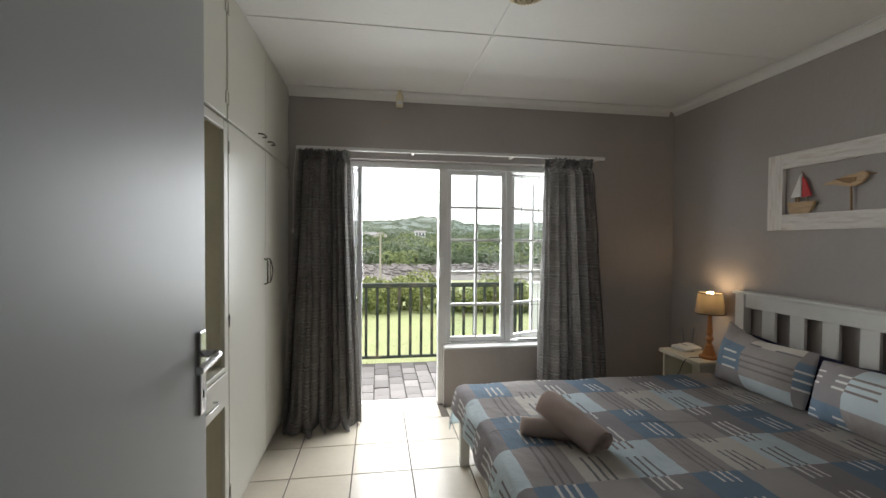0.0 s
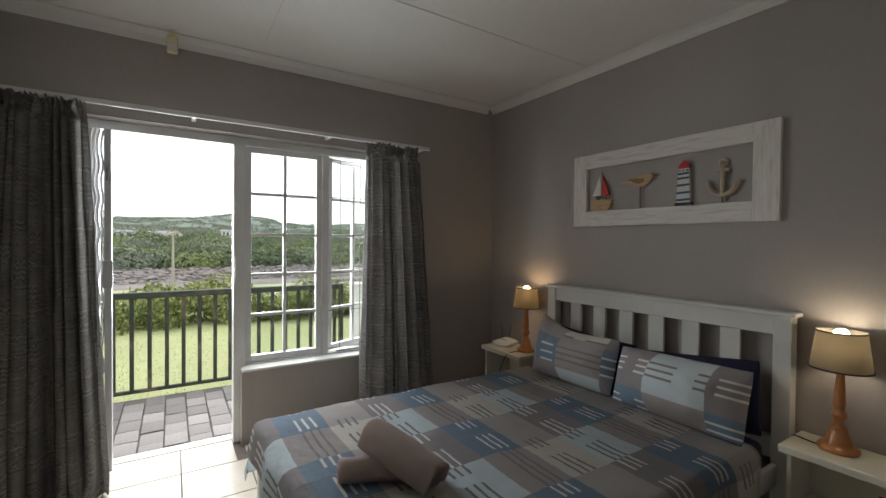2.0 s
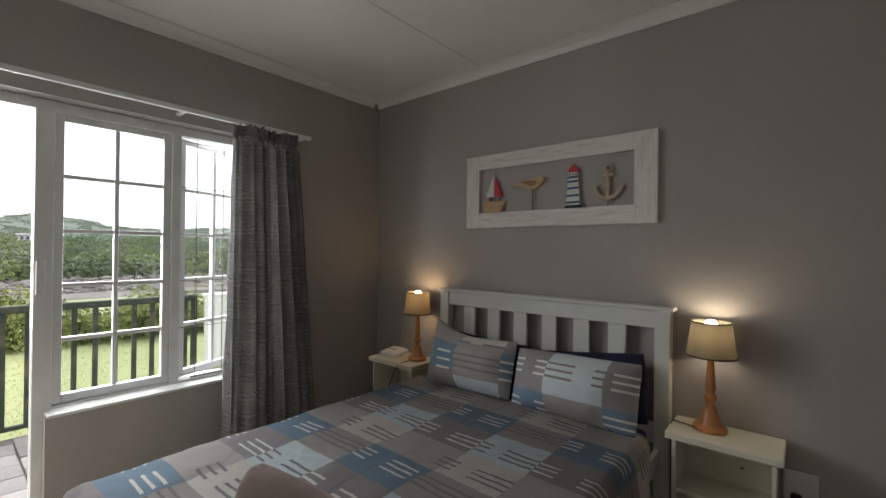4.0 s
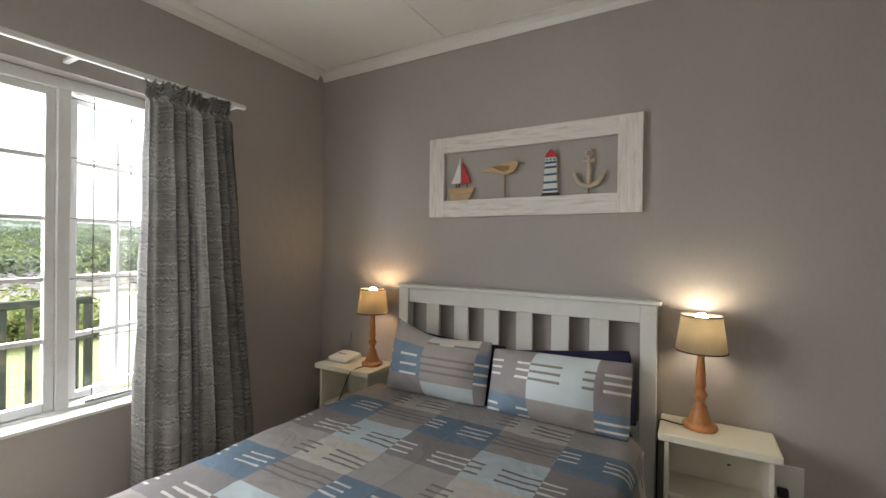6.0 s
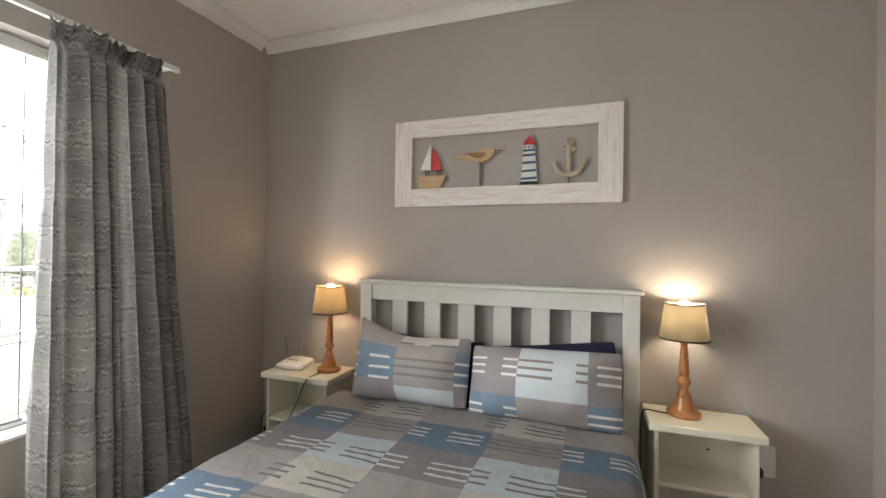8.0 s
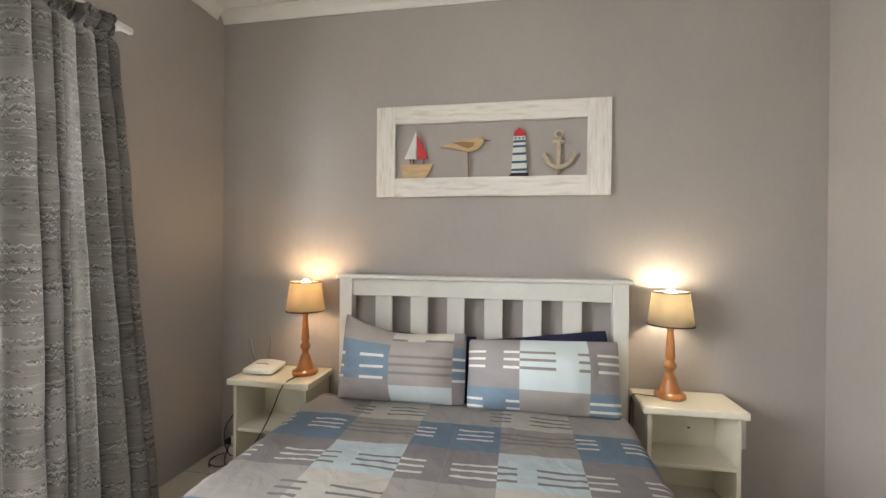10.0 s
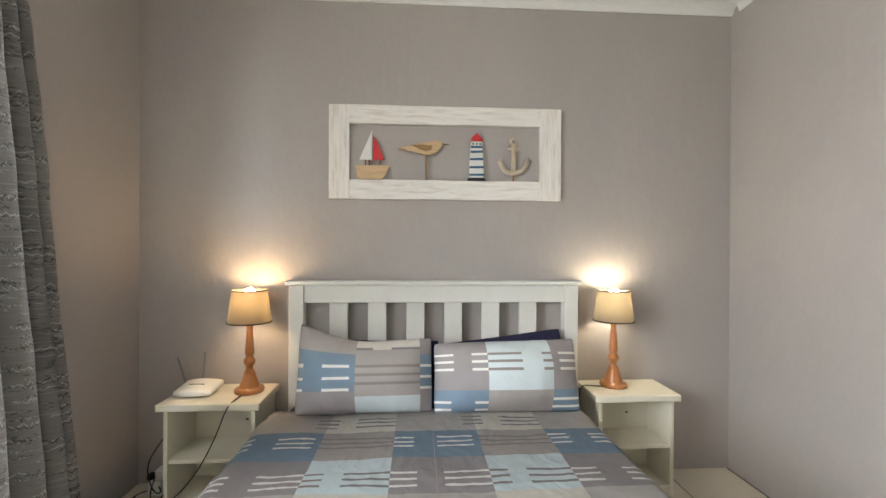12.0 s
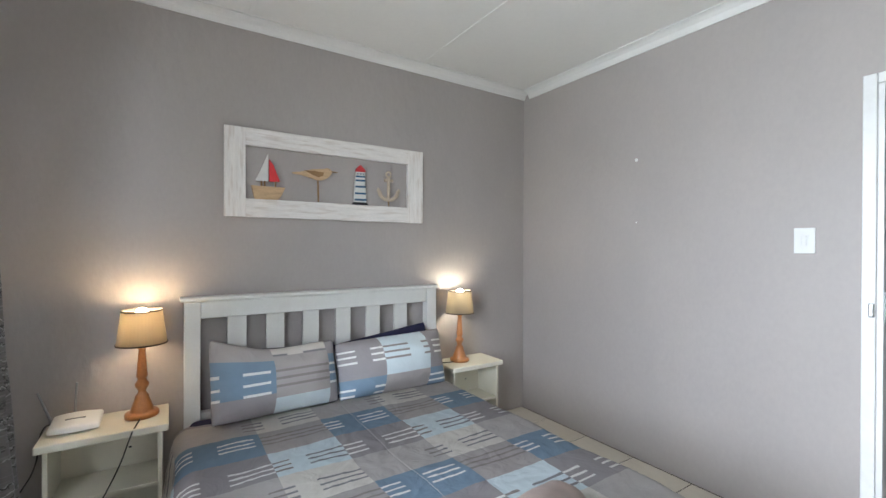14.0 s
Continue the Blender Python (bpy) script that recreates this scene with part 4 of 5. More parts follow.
# ---- bedside lamps ----
def bedside_lamp(x, y, z, color, watts, label):
    t = empty("table_lamp", (x, y, z), label, "table lamp", "pair of bedside lamps")
    body = [(0.0, 0.0), (0.067, 0.0), (0.070, 0.006), (0.070, 0.016), (0.066, 0.022), (0.050, 0.025), (0.047, 0.030), (0.045, 0.040), (0.038, 0.060),
            (0.031, 0.080), (0.028, 0.092), (0.029, 0.096), (0.026, 0.101), (0.018, 0.112), (0.0165, 0.121), (0.020, 0.132), (0.027, 0.144), (0.0295, 0.152),
            (0.027, 0.160), (0.020, 0.170), (0.0175, 0.178), (0.0185, 0.183), (0.0225, 0.190), (0.0225, 0.198), (0.0205, 0.220), (0.0165, 0.285),
            (0.0135, 0.318), (0.0135, 0.321), (0.0175, 0.325), (0.0175, 0.333), (0.0125, 0.337), (0.0125, 0.346), (0.0, 0.3465)]
    part("base", lathe(body, (x, y, z), 32), PINE, t, "turned orange pine base", True)
    part("bulb_holder", lathe([(0.0, 0.346), (0.014, 0.346), (0.014, 0.395), (0.0, 0.396)], (x, y, z), 16), PLASTIC, t)
    z0, z1, r0, r1 = 0.350, 0.508, 0.103, 0.082
    own = lathe([(r0, z0), (r0 - (r0 - r1) * 0.5, (z0 + z1) / 2), (r1, z1)], (x, y, z), 40, None, False)
    bmesh.ops.solidify(own, geom=own.faces[:], thickness=0.0015)
    shade = part("shade", own, SHADE, t, "linen shade with dark trim", False)
    for r, zz in ((r0, z0), (r1, z1)):
        ring = lathe([(r + 0.0012, zz - 0.0035), (r + 0.003, zz - 0.0035), (r + 0.003, zz + 0.0035), (r + 0.0012, zz + 0.0035), (r + 0.0012, zz - 0.0035)], (x, y, z), 40, None, False)
        part("trim", ring, SHADETRIM, shade, "dark edging")
    bulb = lathe([(0.0, 0.396), (0.012, 0.397), (0.014, 0.43), (0.026, 0.463), (0.03, 0.486), (0.024, 0.508), (0.012, 0.519), (0.0, 0.521)], (x, y, z), 20)
    part("bulb", bulb, glow("lit_bulb", color, watts), t, "lit bulb", True)
    return t


bedside_lamp(2.93, 3.279, 0.522, (1.0, 0.69, 0.37), 41, "lit lamp with turned pine base, amber light, beside router")
bedside_lamp(2.953, 1.394, 0.516, (1.0, 0.85, 0.60), 39, "lit lamp with turned pine base and bright warm light")
for pts, lab in (([(2.862, 3.285, 0.527), (2.79, 3.295, 0.528), (2.742, 3.31, 0.51), (2.725, 3.35, 0.38), (2.71, 3.43, 0.22), (2.70, 3.53, 0.11), (2.74, 3.63, 0.06), (2.86, 3.72, 0.05), (2.94, 3.74, 0.10)], "black lamp cable hanging down beside the bed"),
                 ([(2.93, 1.452, 0.521), (2.945, 1.52, 0.521), (2.96, 1.554, 0.521), (2.985, 1.566, 0.49), (2.99, 1.568, 0.3), (3.0, 1.567, 0.05)], "black lamp cable running behind the bed")):
    solid("lamp_cable", tube(pts, 0.003, 8, None, 3), CABLE, lab, "cable", smooth=True)


# ---- router on the bedside table ----
rt = empty("wifi_router", (2.93, 3.52, 0.544), "small white router with two grey antennas on bedside table", "router")
own = box((2.83, 3.43, 0.526), (2.975, 3.61, 0.548), 0.008, None, 3)
bmesh.ops.subdivide_edges(own, edges=[e for e in own.edges if e.calc_length() > 0.1], cuts=8, use_grid_fill=True)
for v in own.verts:
    across_, back = (v.co.y - 3.52) / 0.09, (v.co.x - 2.83) / 0.145
    v.co.x += 0.022 * across_ * across_
    v.co.z += 0.020 * back + 0.012 * (1 - across_ * across_) * (1 if v.co.z > 0.537 else 0.35) - 0.004 * back * across_ * across_
part("case", own, PLASTIC, rt, "", True)
part("vent_line", box((2.90, 3.485, 0.566), (2.904, 3.555, 0.5725)), GREYPLASTIC, rt)
for y, lean, top in ((3.535, -0.006, 0.705), (3.615, 0.05, 0.68)):
    part("antenna", tube([(2.968, y, 0.540), (2.985, y + lean * 0.1, 0.556), (3.0, y + lean, top)], [0.007, 0.0055, 0.0045], 10), GREYPLASTIC, rt)
for y in (3.46, 3.555):
    part("foot", box((2.87, y, 0.522), (2.95, y + 0.02, 0.5262)), GREYPLASTIC, rt)

# plugs and cables in the corner
adp = empty("power_plug", (2.98, 3.76, 0.0), "white plug adaptor with cables on the corner floor", "plug")
part("body", box((2.94, 3.71, 0.0), (3.03, 3.78, 0.07), 0.008), PLASTIC, adp)
part("plug", box((2.95, 3.70, 0.072), (3.01, 3.75, 0.125), 0.008), PLASTIC, adp)
part("plug", box((2.955, 3.765, 0.071), (2.99, 3.79, 0.10), 0.005), CABLE, adp, "black plug")
solid("router_cable", tube([(2.99, 3.60, 0.535), (2.995, 3.655, 0.525), (2.99, 3.665, 0.35), (2.93, 3.72, 0.26), (2.88, 3.75, 0.18), (2.86, 3.70, 0.06), (2.92, 3.69, 0.03), (2.97, 3.765, 0.075)], 0.003, 8, None, 3), CABLE, "thin black router cable looping down to the plug", "cable", smooth=True)
for k in range(2):
    pts = [(2.95 + 0.09 * math.cos(a * 0.9 + k) - 0.05, 3.755 + 0.075 * math.sin(a * 0.9 + k), 0.006 + 0.006 * k + 0.004 * (a % 3)) for a in range(10)]
    solid("loose_cable", tube(pts, 0.0035, 8, None, 2), (PLASTIC, CABLE)[k], ("white cable coiled on the tiles in the corner", "black cable coiled on the tiles in the corner")[k], "cable", smooth=True)

# ---- picture of carved seaside figures ----
art = empty("wall_picture", (3.058, 2.285, 1.76), "limewashed wooden frame with carved boat, gull, lighthouse and anchor", "wall picture")
AY0, AY1, AZ0, AZ1, AX = 1.655, 2.915, 1.508, 2.012, 3.042


def plank(lo, hi, mat, seed):
    own = box(lo, hi, 0.0015)
    bmesh.ops.subdivide_edges(own, edges=[e for e in own.edges if e.calc_length() > 0.2], cuts=10, use_grid_fill=True)
    for v in own.verts:
        v.co.z += 0.0025 * noise.noise((v.co.y * 5, seed, v.co.z * 3))
        v.co.x += 0.001 * noise.noise((v.co.y * 6, v.co.z * 6, seed + 9))
    return part("frame_plank", own, mat, art)


plank((AX, AY0 + 0.118, AZ1 - 0.098), (3.068, AY1 - 0.108, AZ1), LIME, 1)
plank((AX, AY0 + 0.118, AZ0), (3.068, AY1 - 0.108, AZ0 + 0.104), LIME, 2)
plank((AX - 0.0005, AY1 - 0.1079, AZ0), (3.068, AY1, AZ1), LIME_V, 3)
plank((AX - 0.0005, AY0, AZ0), (3.068, AY0 + 0.1179, AZ1), LIME_V, 4)
SH = AZ0 + 0.104


def flat(outline, cy, x0, x1, mat, name, parent, bevel=0.002, label=""):
    """A cut-out board: outline in (to the right, up) metres from the shelf at cy."""
    return part(name, prism([(cy - a, SH + b) for a, b in outline], 0, x0, x1, None, bevel), mat, parent, label)


boat = flat([(-0.095, 0.075), (0.09, 0.075), (0.07, 0.028), (0.05, 0.001), (-0.078, 0.001)], 2.682, 3.044, 3.062, OAK, "boat_hull", art, 0.003, "raw wooden hull")
flat([(-0.097, 0.0755), (0.092, 0.0755), (0.088, 0.067), (-0.094, 0.067)], 2.682, 3.041, 3.0435, OAK, "gunwale", boat, 0.0)
for a in (-0.04, -0.022, 0.036):
    part("mast", tube([(3.053, 2.682 - a, SH + 0.076), (3.053, 2.682 - a, SH + 0.112)], 0.0045, 8), OAK_DARK, boat)
flat([(-0.073, 0.106), (-0.004, 0.106), (-0.004, 0.268)], 2.682, 3.046, 3.060, SAILWHITE, "sail", boat, 0.002, "white sail")
flat([(0.001, 0.104), (0.062, 0.108), (0.026, 0.200), (0.001, 0.236)], 2.682, 3.046, 3.060, RED, "sail", boat, 0.002, "red sail")
gull = [(-0.155, 0.172), (-0.10, 0.182), (-0.03, 0.203), (0.03, 0.207), (0.055, 0.218), (0.075, 0.215), (0.088, 0.198), (0.082, 0.178), (0.06, 0.155), (0.03, 0.140), (0.0, 0.137), (-0.05, 0.15), (-0.10, 0.165), (-0.15, 0.165)]
bird = flat(gull, 2.398, 3.044, 3.062, OAK, "gull", art, 0.003, "carved pale wooden gull")
flat([(-0.085, 0.190), (-0.02, 0.192), (0.035, 0.188), (0.03, 0.165), (0.0, 0.155), (-0.03, 0.165)], 2.398, 3.040, 3.0435, OAK_DARK, "wing", bird, 0.001, "darker wing")
part("beak", tube([(3.053, 2.398 - 0.085, SH + 0.2), (3.053, 2.398 - 0.125, SH + 0.197)], [0.005, 0.002], 8), OAK_DARK, bird)
part("eye", lathe([(0.0, 0), (0.003, 0.001), (0.0, 0.003)], (3.043, 2.398 - 0.068, SH + 0.205), 8), BLACKPAINT, bird)
part("stick", tube([(3.053, 2.393, SH), (3.053, 2.397, SH + 0.145)], 0.005, 8), OAK_DARK, bird, "thin brown stick")
LY = 2.122
tower = flat([(-0.042, 0.018), (0.042, 0.018), (0.030, 0.215), (-0.030, 0.215)], LY, 3.044, 3.063, SAILWHITE, "lighthouse", art, 0.002, "white lighthouse with blue bands")
flat([(-0.053, 0.001), (0.053, 0.001), (0.043, 0.0178), (-0.043, 0.0178)], LY, 3.042, 3.064, BLACKPAINT, "plinth", tower, 0.001, "black foot")
flat([(-0.031, 0.2155), (0.031, 0.2155), (0.036, 0.226), (0.0, 0.262), (-0.026, 0.236)], LY, 3.042, 3.064, RED, "roof", tower, 0.002, "red roof")
for z in (0.027, 0.068, 0.112, 0.152, 0.178):
    w = 0.0425 - z * 0.061
    flat([(-w, z), (w, z + 0.002), (w, z + 0.014), (-w, z + 0.012)], LY, 3.042, 3.0439, BLUEPAINT, "band", tower, 0.0)
for a in (-0.02, 0.0, 0.02):
    flat([(a - 0.006, 0.196), (a + 0.006, 0.196), (a + 0.006, 0.208), (a - 0.006, 0.208)], LY, 3.042, 3.0439, GREYPLASTIC, "lantern_window", tower, 0.0)
NY = 1.917
own = tube([(3.053, NY, SH + 0.04), (3.053, NY, SH + 0.205)], 0.0115, 10)
own = join(own, tube([(3.053, NY + 0.03, SH + 0.178), (3.053, NY - 0.03, SH + 0.178)], 0.0105, 10))
own = join(own, tube([(3.053, NY + 0.018 * math.cos(a * 0.7), SH + 0.218 + 0.018 * math.sin(a * 0.7)) for a in range(10)], 0.007, 8))
own = join(own, tube([(3.053, NY + 0.072, SH + 0.108), (3.053, NY + 0.055, SH + 0.066), (3.053, NY + 0.02, SH + 0.046), (3.053, NY - 0.02, SH + 0.046), (3.053, NY - 0.055, SH + 0.066), (3.053, NY - 0.072, SH + 0.108)], 0.0125, 10, None, 2))
for s_ in (-1, 1):
    own = join(own, prism([(NY + s_ * 0.058, SH + 0.095), (NY + s_ * 0.088, SH + 0.105), (NY + s_ * 0.074, SH + 0.126)], 0, 3.046, 3.060))
anchor = part("anchor", own, ROPE, art, "pale weathered wooden anchor", False)
part("stick", tube([(3.053, NY, SH), (3.053, NY, SH + 0.045)], 0.005, 8), OAK_DARK, anchor)

# ---- fittings on walls and ceiling ----
sw = empty("light_switch", (1.18, S_Y, 1.375), "white single rocker light switch on the wall", "light switch")
part("plate", box((1.142, S_Y + 0.0005, 1.316), (1.222, S_Y + 0.009, 1.436), 0.003), PLASTIC, sw)
part("rocker", box((1.172, S_Y + 0.0092, 1.352), (1.192, S_Y + 0.013, 1.398), 0.002), PLASTIC, sw)
part("rocker_frame", box((1.166, S_Y + 0.0088, 1.346), (1.198, S_Y + 0.0105, 1.404), 0.001), PLASTIC, sw)
so = empty("wall_socket", (E_X, 1.05, 0.31), "white plastic wall socket beside the bedside table", "wall socket")
part("plate", box((E_X - 0.009, 1.005, 0.245), (E_X - 0.0005, 1.125, 0.385), 0.003), PLASTIC, so)
part("plug", box((E_X - 0.045, 1.06, 0.25), (E_X - 0.0095, 1.10, 0.29), 0.008), CABLE, so, "black plug")
for z, r in ((1.90, 0.011), (1.502, 0.006)):
    solid("wall_plug_hole", lathe([(0.0, 0.0), (r, 0.0), (r * 0.8, 0.0018), (0.0, 0.002)], (0, 0, 0), 10), PLASTIC, "small filled white screw hole in the wall", "screw hole").matrix_world = pose(2.04, S_Y + 0.0005, z, -90)
pir = empty("alarm_sensor", (0.55, N_Y - 0.05, 2.6), "yellowed plastic alarm sensor under the cornice", "alarm sensor")
part("case", box((0.520, N_Y - 0.115, 2.498), (0.576, N_Y - 0.062, 2.592), 0.008), CREAMPLASTIC, pir)
part("lens", box((0.528, N_Y - 0.119, 2.508), (0.568, N_Y - 0.1155, 2.54), 0.001), PLASTIC, pir)
part("bracket", box((0.533, N_Y - 0.10, 2.5925), (0.563, N_Y - 0.07, 2.6275), 0.003), CREAMPLASTIC, pir)
cl = empty("ceiling_light", (1.04, 2.2, TOP), "round woven cream ceiling light shade, switched off", "ceiling light")
part("mount", lathe([(0.0, 0.0), (0.05, 0.0), (0.05, 0.02), (0.0, 0.021)], (1.04, 2.2, TOP - 0.022), 24), PLASTIC, cl)
own = None
for k in range(7):
    a0 = math.pi / 2 * k / 6.5
    ringr, ringz = 0.115 * math.cos(a0), TOP - 0.03 - 0.085 * math.sin(a0)
    nb = max(6, int(ringr / 0.0075 * math.pi))
    for b in range(nb):
        a = b / nb * math.tau
        bead = bmesh.new()
        bmesh.ops.create_icosphere(bead, subdivisions=1, radius=0.0085, matrix=Matrix.Translation((1.04 + ringr * math.cos(a), 2.2 + ringr * math.sin(a), ringz)))
        own = join(own, bead)
part("shade", own, WOVEN, cl, "woven beaded shade", True)

# ---- outside: patio edge, railing, ground ----
rl = empty("patio_railing", (0.9, 5.35, -0.03), "dark green metal railing with weathered top rail", "railing")
part("top_rail", box((-2.2, 5.318, 0.862), (2.14, 5.382, 0.915), 0.008), GREENMETAL, rl, "green rail with worn patches")
part("bottom_rail", box((-2.2, 5.335, 0.03), (2.14, 5.365, 0.062), 0.004), GREENMETAL, rl)
for k in range(-18, 15):
    x = 0.247 + 0.1286 * k
    part("baluster", box((x - 0.016, 5.334, 0.0615), (x + 0.016, 5.366, 0.8625), 0.003), GREENMETAL, rl)
for x in (-2.18, 2.12):
    part("post", box((x - 0.022, 5.328, -0.03), (x + 0.022, 5.372, 0.8615), 0.004), GREENMETAL, rl)
garden_wall = empty("garden_wall", (3.9, 8.0, -0.6), "low white plastered garden wall beyond the railing", "garden wall")
part("wall", box((3.25, 7.9, -0.9), (5.6, 8.12, 0.60), 0.01), HOUSEWHITE, garden_wall)
part("coping", box((3.22, 7.87, 0.601), (5.63, 8.15, 0.64), 0.012), HOUSEWHITE, garden_wall)


def ground_height(x, y):
    """Lawn below the patio, falling to the shore road, then rising to bush-covered hills."""
    if y < 14:
        base = -0.42 - 0.012 * max(0, y - 5.5)
    elif y < 32:
        base = -0.52 - 1.15 * (y - 14) / 18
    elif y < 90:
        base = -1.67
    else:
        base = -1.67 + 8.0 * ((y - 90) / 260.0)
    if y > 60:
        base += noise.noise((x * 0.012, y * 0.012, 2.0)) * min(5.0, (y - 60) * 0.03)
    if y > 260:
        f = min(1.0, (y - 260) / 260.0)
        f = f * f * (3 - 2 * f)
        ridge = 9 + 5.0 * noise.noise((x * 0.006 + 3.1, 0.5, 0)) + 3.0 * noise.noise((x * 0.019, 1.5, 0)) + 8.0 * math.exp(-((x - 62) / 30.0) ** 2)
        base += f * ridge + f * 1.3 * noise.noise((x * 0.07, y * 0.07, 0))
    return base


def ground():
    ys = [-40, -10, -2.4, 0.0, 4.3, 5.42, 5.5, 6, 7, 8, 9.5, 11, 13, 16, 20, 25, 32, 40, 48, 56, 65] + [65 + 7.5 * k for k in range(1, 75)] + [680, 800, 1100, 1600, 2400]
    own = bmesh.new()
    rows = []
    for y in ys:
        w = max(40.0, y * 1.4 + 40)
        n = 110
        rows.append([own.verts.new((w * (i / n * 2 - 1), y, -0.45 if y < 5.45 else ground_height(w * (i / n * 2 - 1), y) if y < 1000 else -20.0)) for i in range(n + 1)])
    for a, b, y in zip(rows, rows[1:], ys):
        for i in range(len(a) - 1):
            f = own.faces.new((a[i], a[i + 1], b[i + 1], b[i]))
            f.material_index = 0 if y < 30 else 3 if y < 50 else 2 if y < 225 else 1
    g = solid("ground", own, [GRASS_GROUND, HILL_HAZED, UNDERBUSH_SHADE, ROCKY], "mown lawn running out to bush-covered hills under cloud", "ground", "structure", smooth=True)
    return g


ground()


def leaves(name, spots, mat, label, category, leaf, per, seed, flat_leaf=0.5, domed=False):
    """Many small bent leaves gathered in clumps. spots: (centre, radii)."""
    rng = np.random.default_rng(seed)
    vs, fs = [], []
    for c, r in spots:
        k = per
        d = rng.normal(size=(k, 3))
        d /= np.linalg.norm(d, axis=1)[:, None]
        rad = rng.uniform(0.55, 1.05, size=(k, 1))
        p = np.array(c) + d * rad * np.array(r)
        a = rng.normal(size=(k, 3))
        a /= np.linalg.norm(a, axis=1)[:, None]
        b = np.cross(a, d + rng.normal(size=(k, 3)) * flat_leaf)
        if domed:
            d[:, 2] = np.abs(d[:, 2]) - 0.15
            p = np.array(c) + d * rng.uniform(0.86, 1.06, size=(k, 1)) * np.array(r)
            a = np.cross(d, a) + d * rng.normal(size=(k, 1)) * 0.25
            a /= np.linalg.norm(a, axis=1)[:, None] + 1e-9
            b = np.cross(d, a) + rng.normal(size=(k, 3)) * 0.3
        b /= np.linalg.norm(b, axis=1)[:, None] + 1e-9
        s = rng.uniform(0.6, 1.3, size=(k, 1)) * leaf
        n = len(vs) * 4
        quad = np.stack([p - a * s, p - b * s * 0.5 + d * s * 0.2, p + a * s, p + b * s * 0.5 + d * s * 0.2], axis=1)
        vs.append(quad.reshape(-1, 3))
    v = np.concatenate(vs)
    f = np.arange(len(v)).reshape(-1, 4)
    me = bpy.data.meshes.new(name)
    me.from_pydata(v.tolist(), [], f.tolist())
    me.materials.append(mat)
    return tagged(new(name, me), label, category, "", "stuff")


rnd = random.Random(11)
spots = []
for k in range(230):
    x = rnd.uniform(-7, 9)
    y = 11.6 + rnd.uniform(-0.5, 0.9) + 0.25 * math.sin(x * 1.3)
    h = 0.66 + 0.45 * noise.noise((x * 0.8, 0, 4)) + 0.16 * math.sin(x * 2.1)
    z = -0.5 + rnd.uniform(0.1, 1.0) * h
    spots.append(((x, y, z), (0.34, 0.34, 0.26)))
leaves("hedge", spots, HEDGE, "loose bright green garden hedge along the lawn", "hedge", 0.055, 150, 5)
spots = []
for k in range(1250):
    y = 51 + 190 * rnd.random() ** 1.8
    x = rnd.uniform(-0.75, 0.95) * (y + 10)
    s = rnd.uniform(0.6, 1.7) * (1 + (y - 50) / 120) * (1.7 if rnd.random() < 0.15 else 1.0)
    spots.append(((x, y, ground_height(x, y) + 0.1 * s), (s * 1.6, s * 1.4, s * 1.1)))
rnd.shuffle(spots)
leaves("coastal_scrub", spots[:560], SCRUB, "dense dark green coastal scrub beyond the rocks", "scrub", 0.26, 300, 6, 0.5, True)
leaves("coastal_scrub", spots[560:930], SCRUB_PALE, "grey-green coastal bushes among darker scrub", "scrub", 0.26, 300, 7, 0.5, True)
leaves("coastal_scrub", spots[930:], SCRUB_BRIGHT, "fresh yellow-green bushes among darker scrub", "scrub", 0.26, 300, 9, 0.5, True)
spots = []
for k in range(1500):
    y = 235 + 350 * rnd.random()
    x = rnd.uniform(-0.7, 0.9) * y
    s = rnd.uniform(1.6, 3.4)
    spots.append(((x, y, ground_height(x, y) + 0.1 * s), (s * 2.0, s * 1.7, s * 0.6)))
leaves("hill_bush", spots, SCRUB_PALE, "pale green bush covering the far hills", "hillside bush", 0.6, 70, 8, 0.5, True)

# rocky shore below the lawn, a lamp pole, far houses
ico = bmesh.new()
bmesh.ops.create_icosphere(ico, subdivisions=1, radius=1.0)
ico_v = np.array([v_.co[:] for v_ in ico.verts])
ico_f = np.array([[v_.index for v_ in f_.verts] for f_ in ico.faces])
ico.free()
rng = np.random.default_rng(21)
NS = 5200
sv = ico_v[None] * rng.uniform(0.75, 1.25, (NS, len(ico_v), 1)) * rng.uniform(0.06, 0.27, (NS, 1, 1)) * np.array([1.5, 1.0, 0.6])
sv += np.stack([rng.uniform(-40, 55, NS), 44.5 + rng.uniform(-8.5, 6.5, NS), -1.68 + 0.3 * rng.random(NS) ** 2], 1)[:, None]
sf = ico_f[None] + (np.arange(NS) * len(ico_v))[:, None, None]
me = bpy.data.meshes.new("stone_bank")
me.from_pydata(sv.reshape(-1, 3).tolist(), [], sf.reshape(-1, 3).tolist())
me.materials.append(STONE)
tagged(new("stone_bank", me), "grey-brown stones scattered over the rocky shore", "stone bank", "", "stuff")

sl = empty("street_lamp", (0.55, 29.5, -1.1), "weathered pole with two hooded lamp heads beyond the hedge", "street lamp")
part("pole", tube([(0.55, 29.5, -1.3), (0.55, 29.5, 1.72)], [0.085, 0.06], 10), POLE, sl)
part("arm", tube([(0.2, 29.5, 1.66), (0.38, 29.5, 1.86), (0.55, 29.5, 1.80), (0.72, 29.5, 1.86), (0.9, 29.5, 1.66)], 0.035, 8, None, 2), POLE, sl, "curved double arm")
for x in (0.2, 0.9):
    part("head", lathe([(0.0, 0.0), (0.13, 0.0), (0.10, 0.09), (0.03, 0.14), (0.0, 0.15)], (x, 29.5, 1.56), 14), POLE, sl, "hooded lamp head")


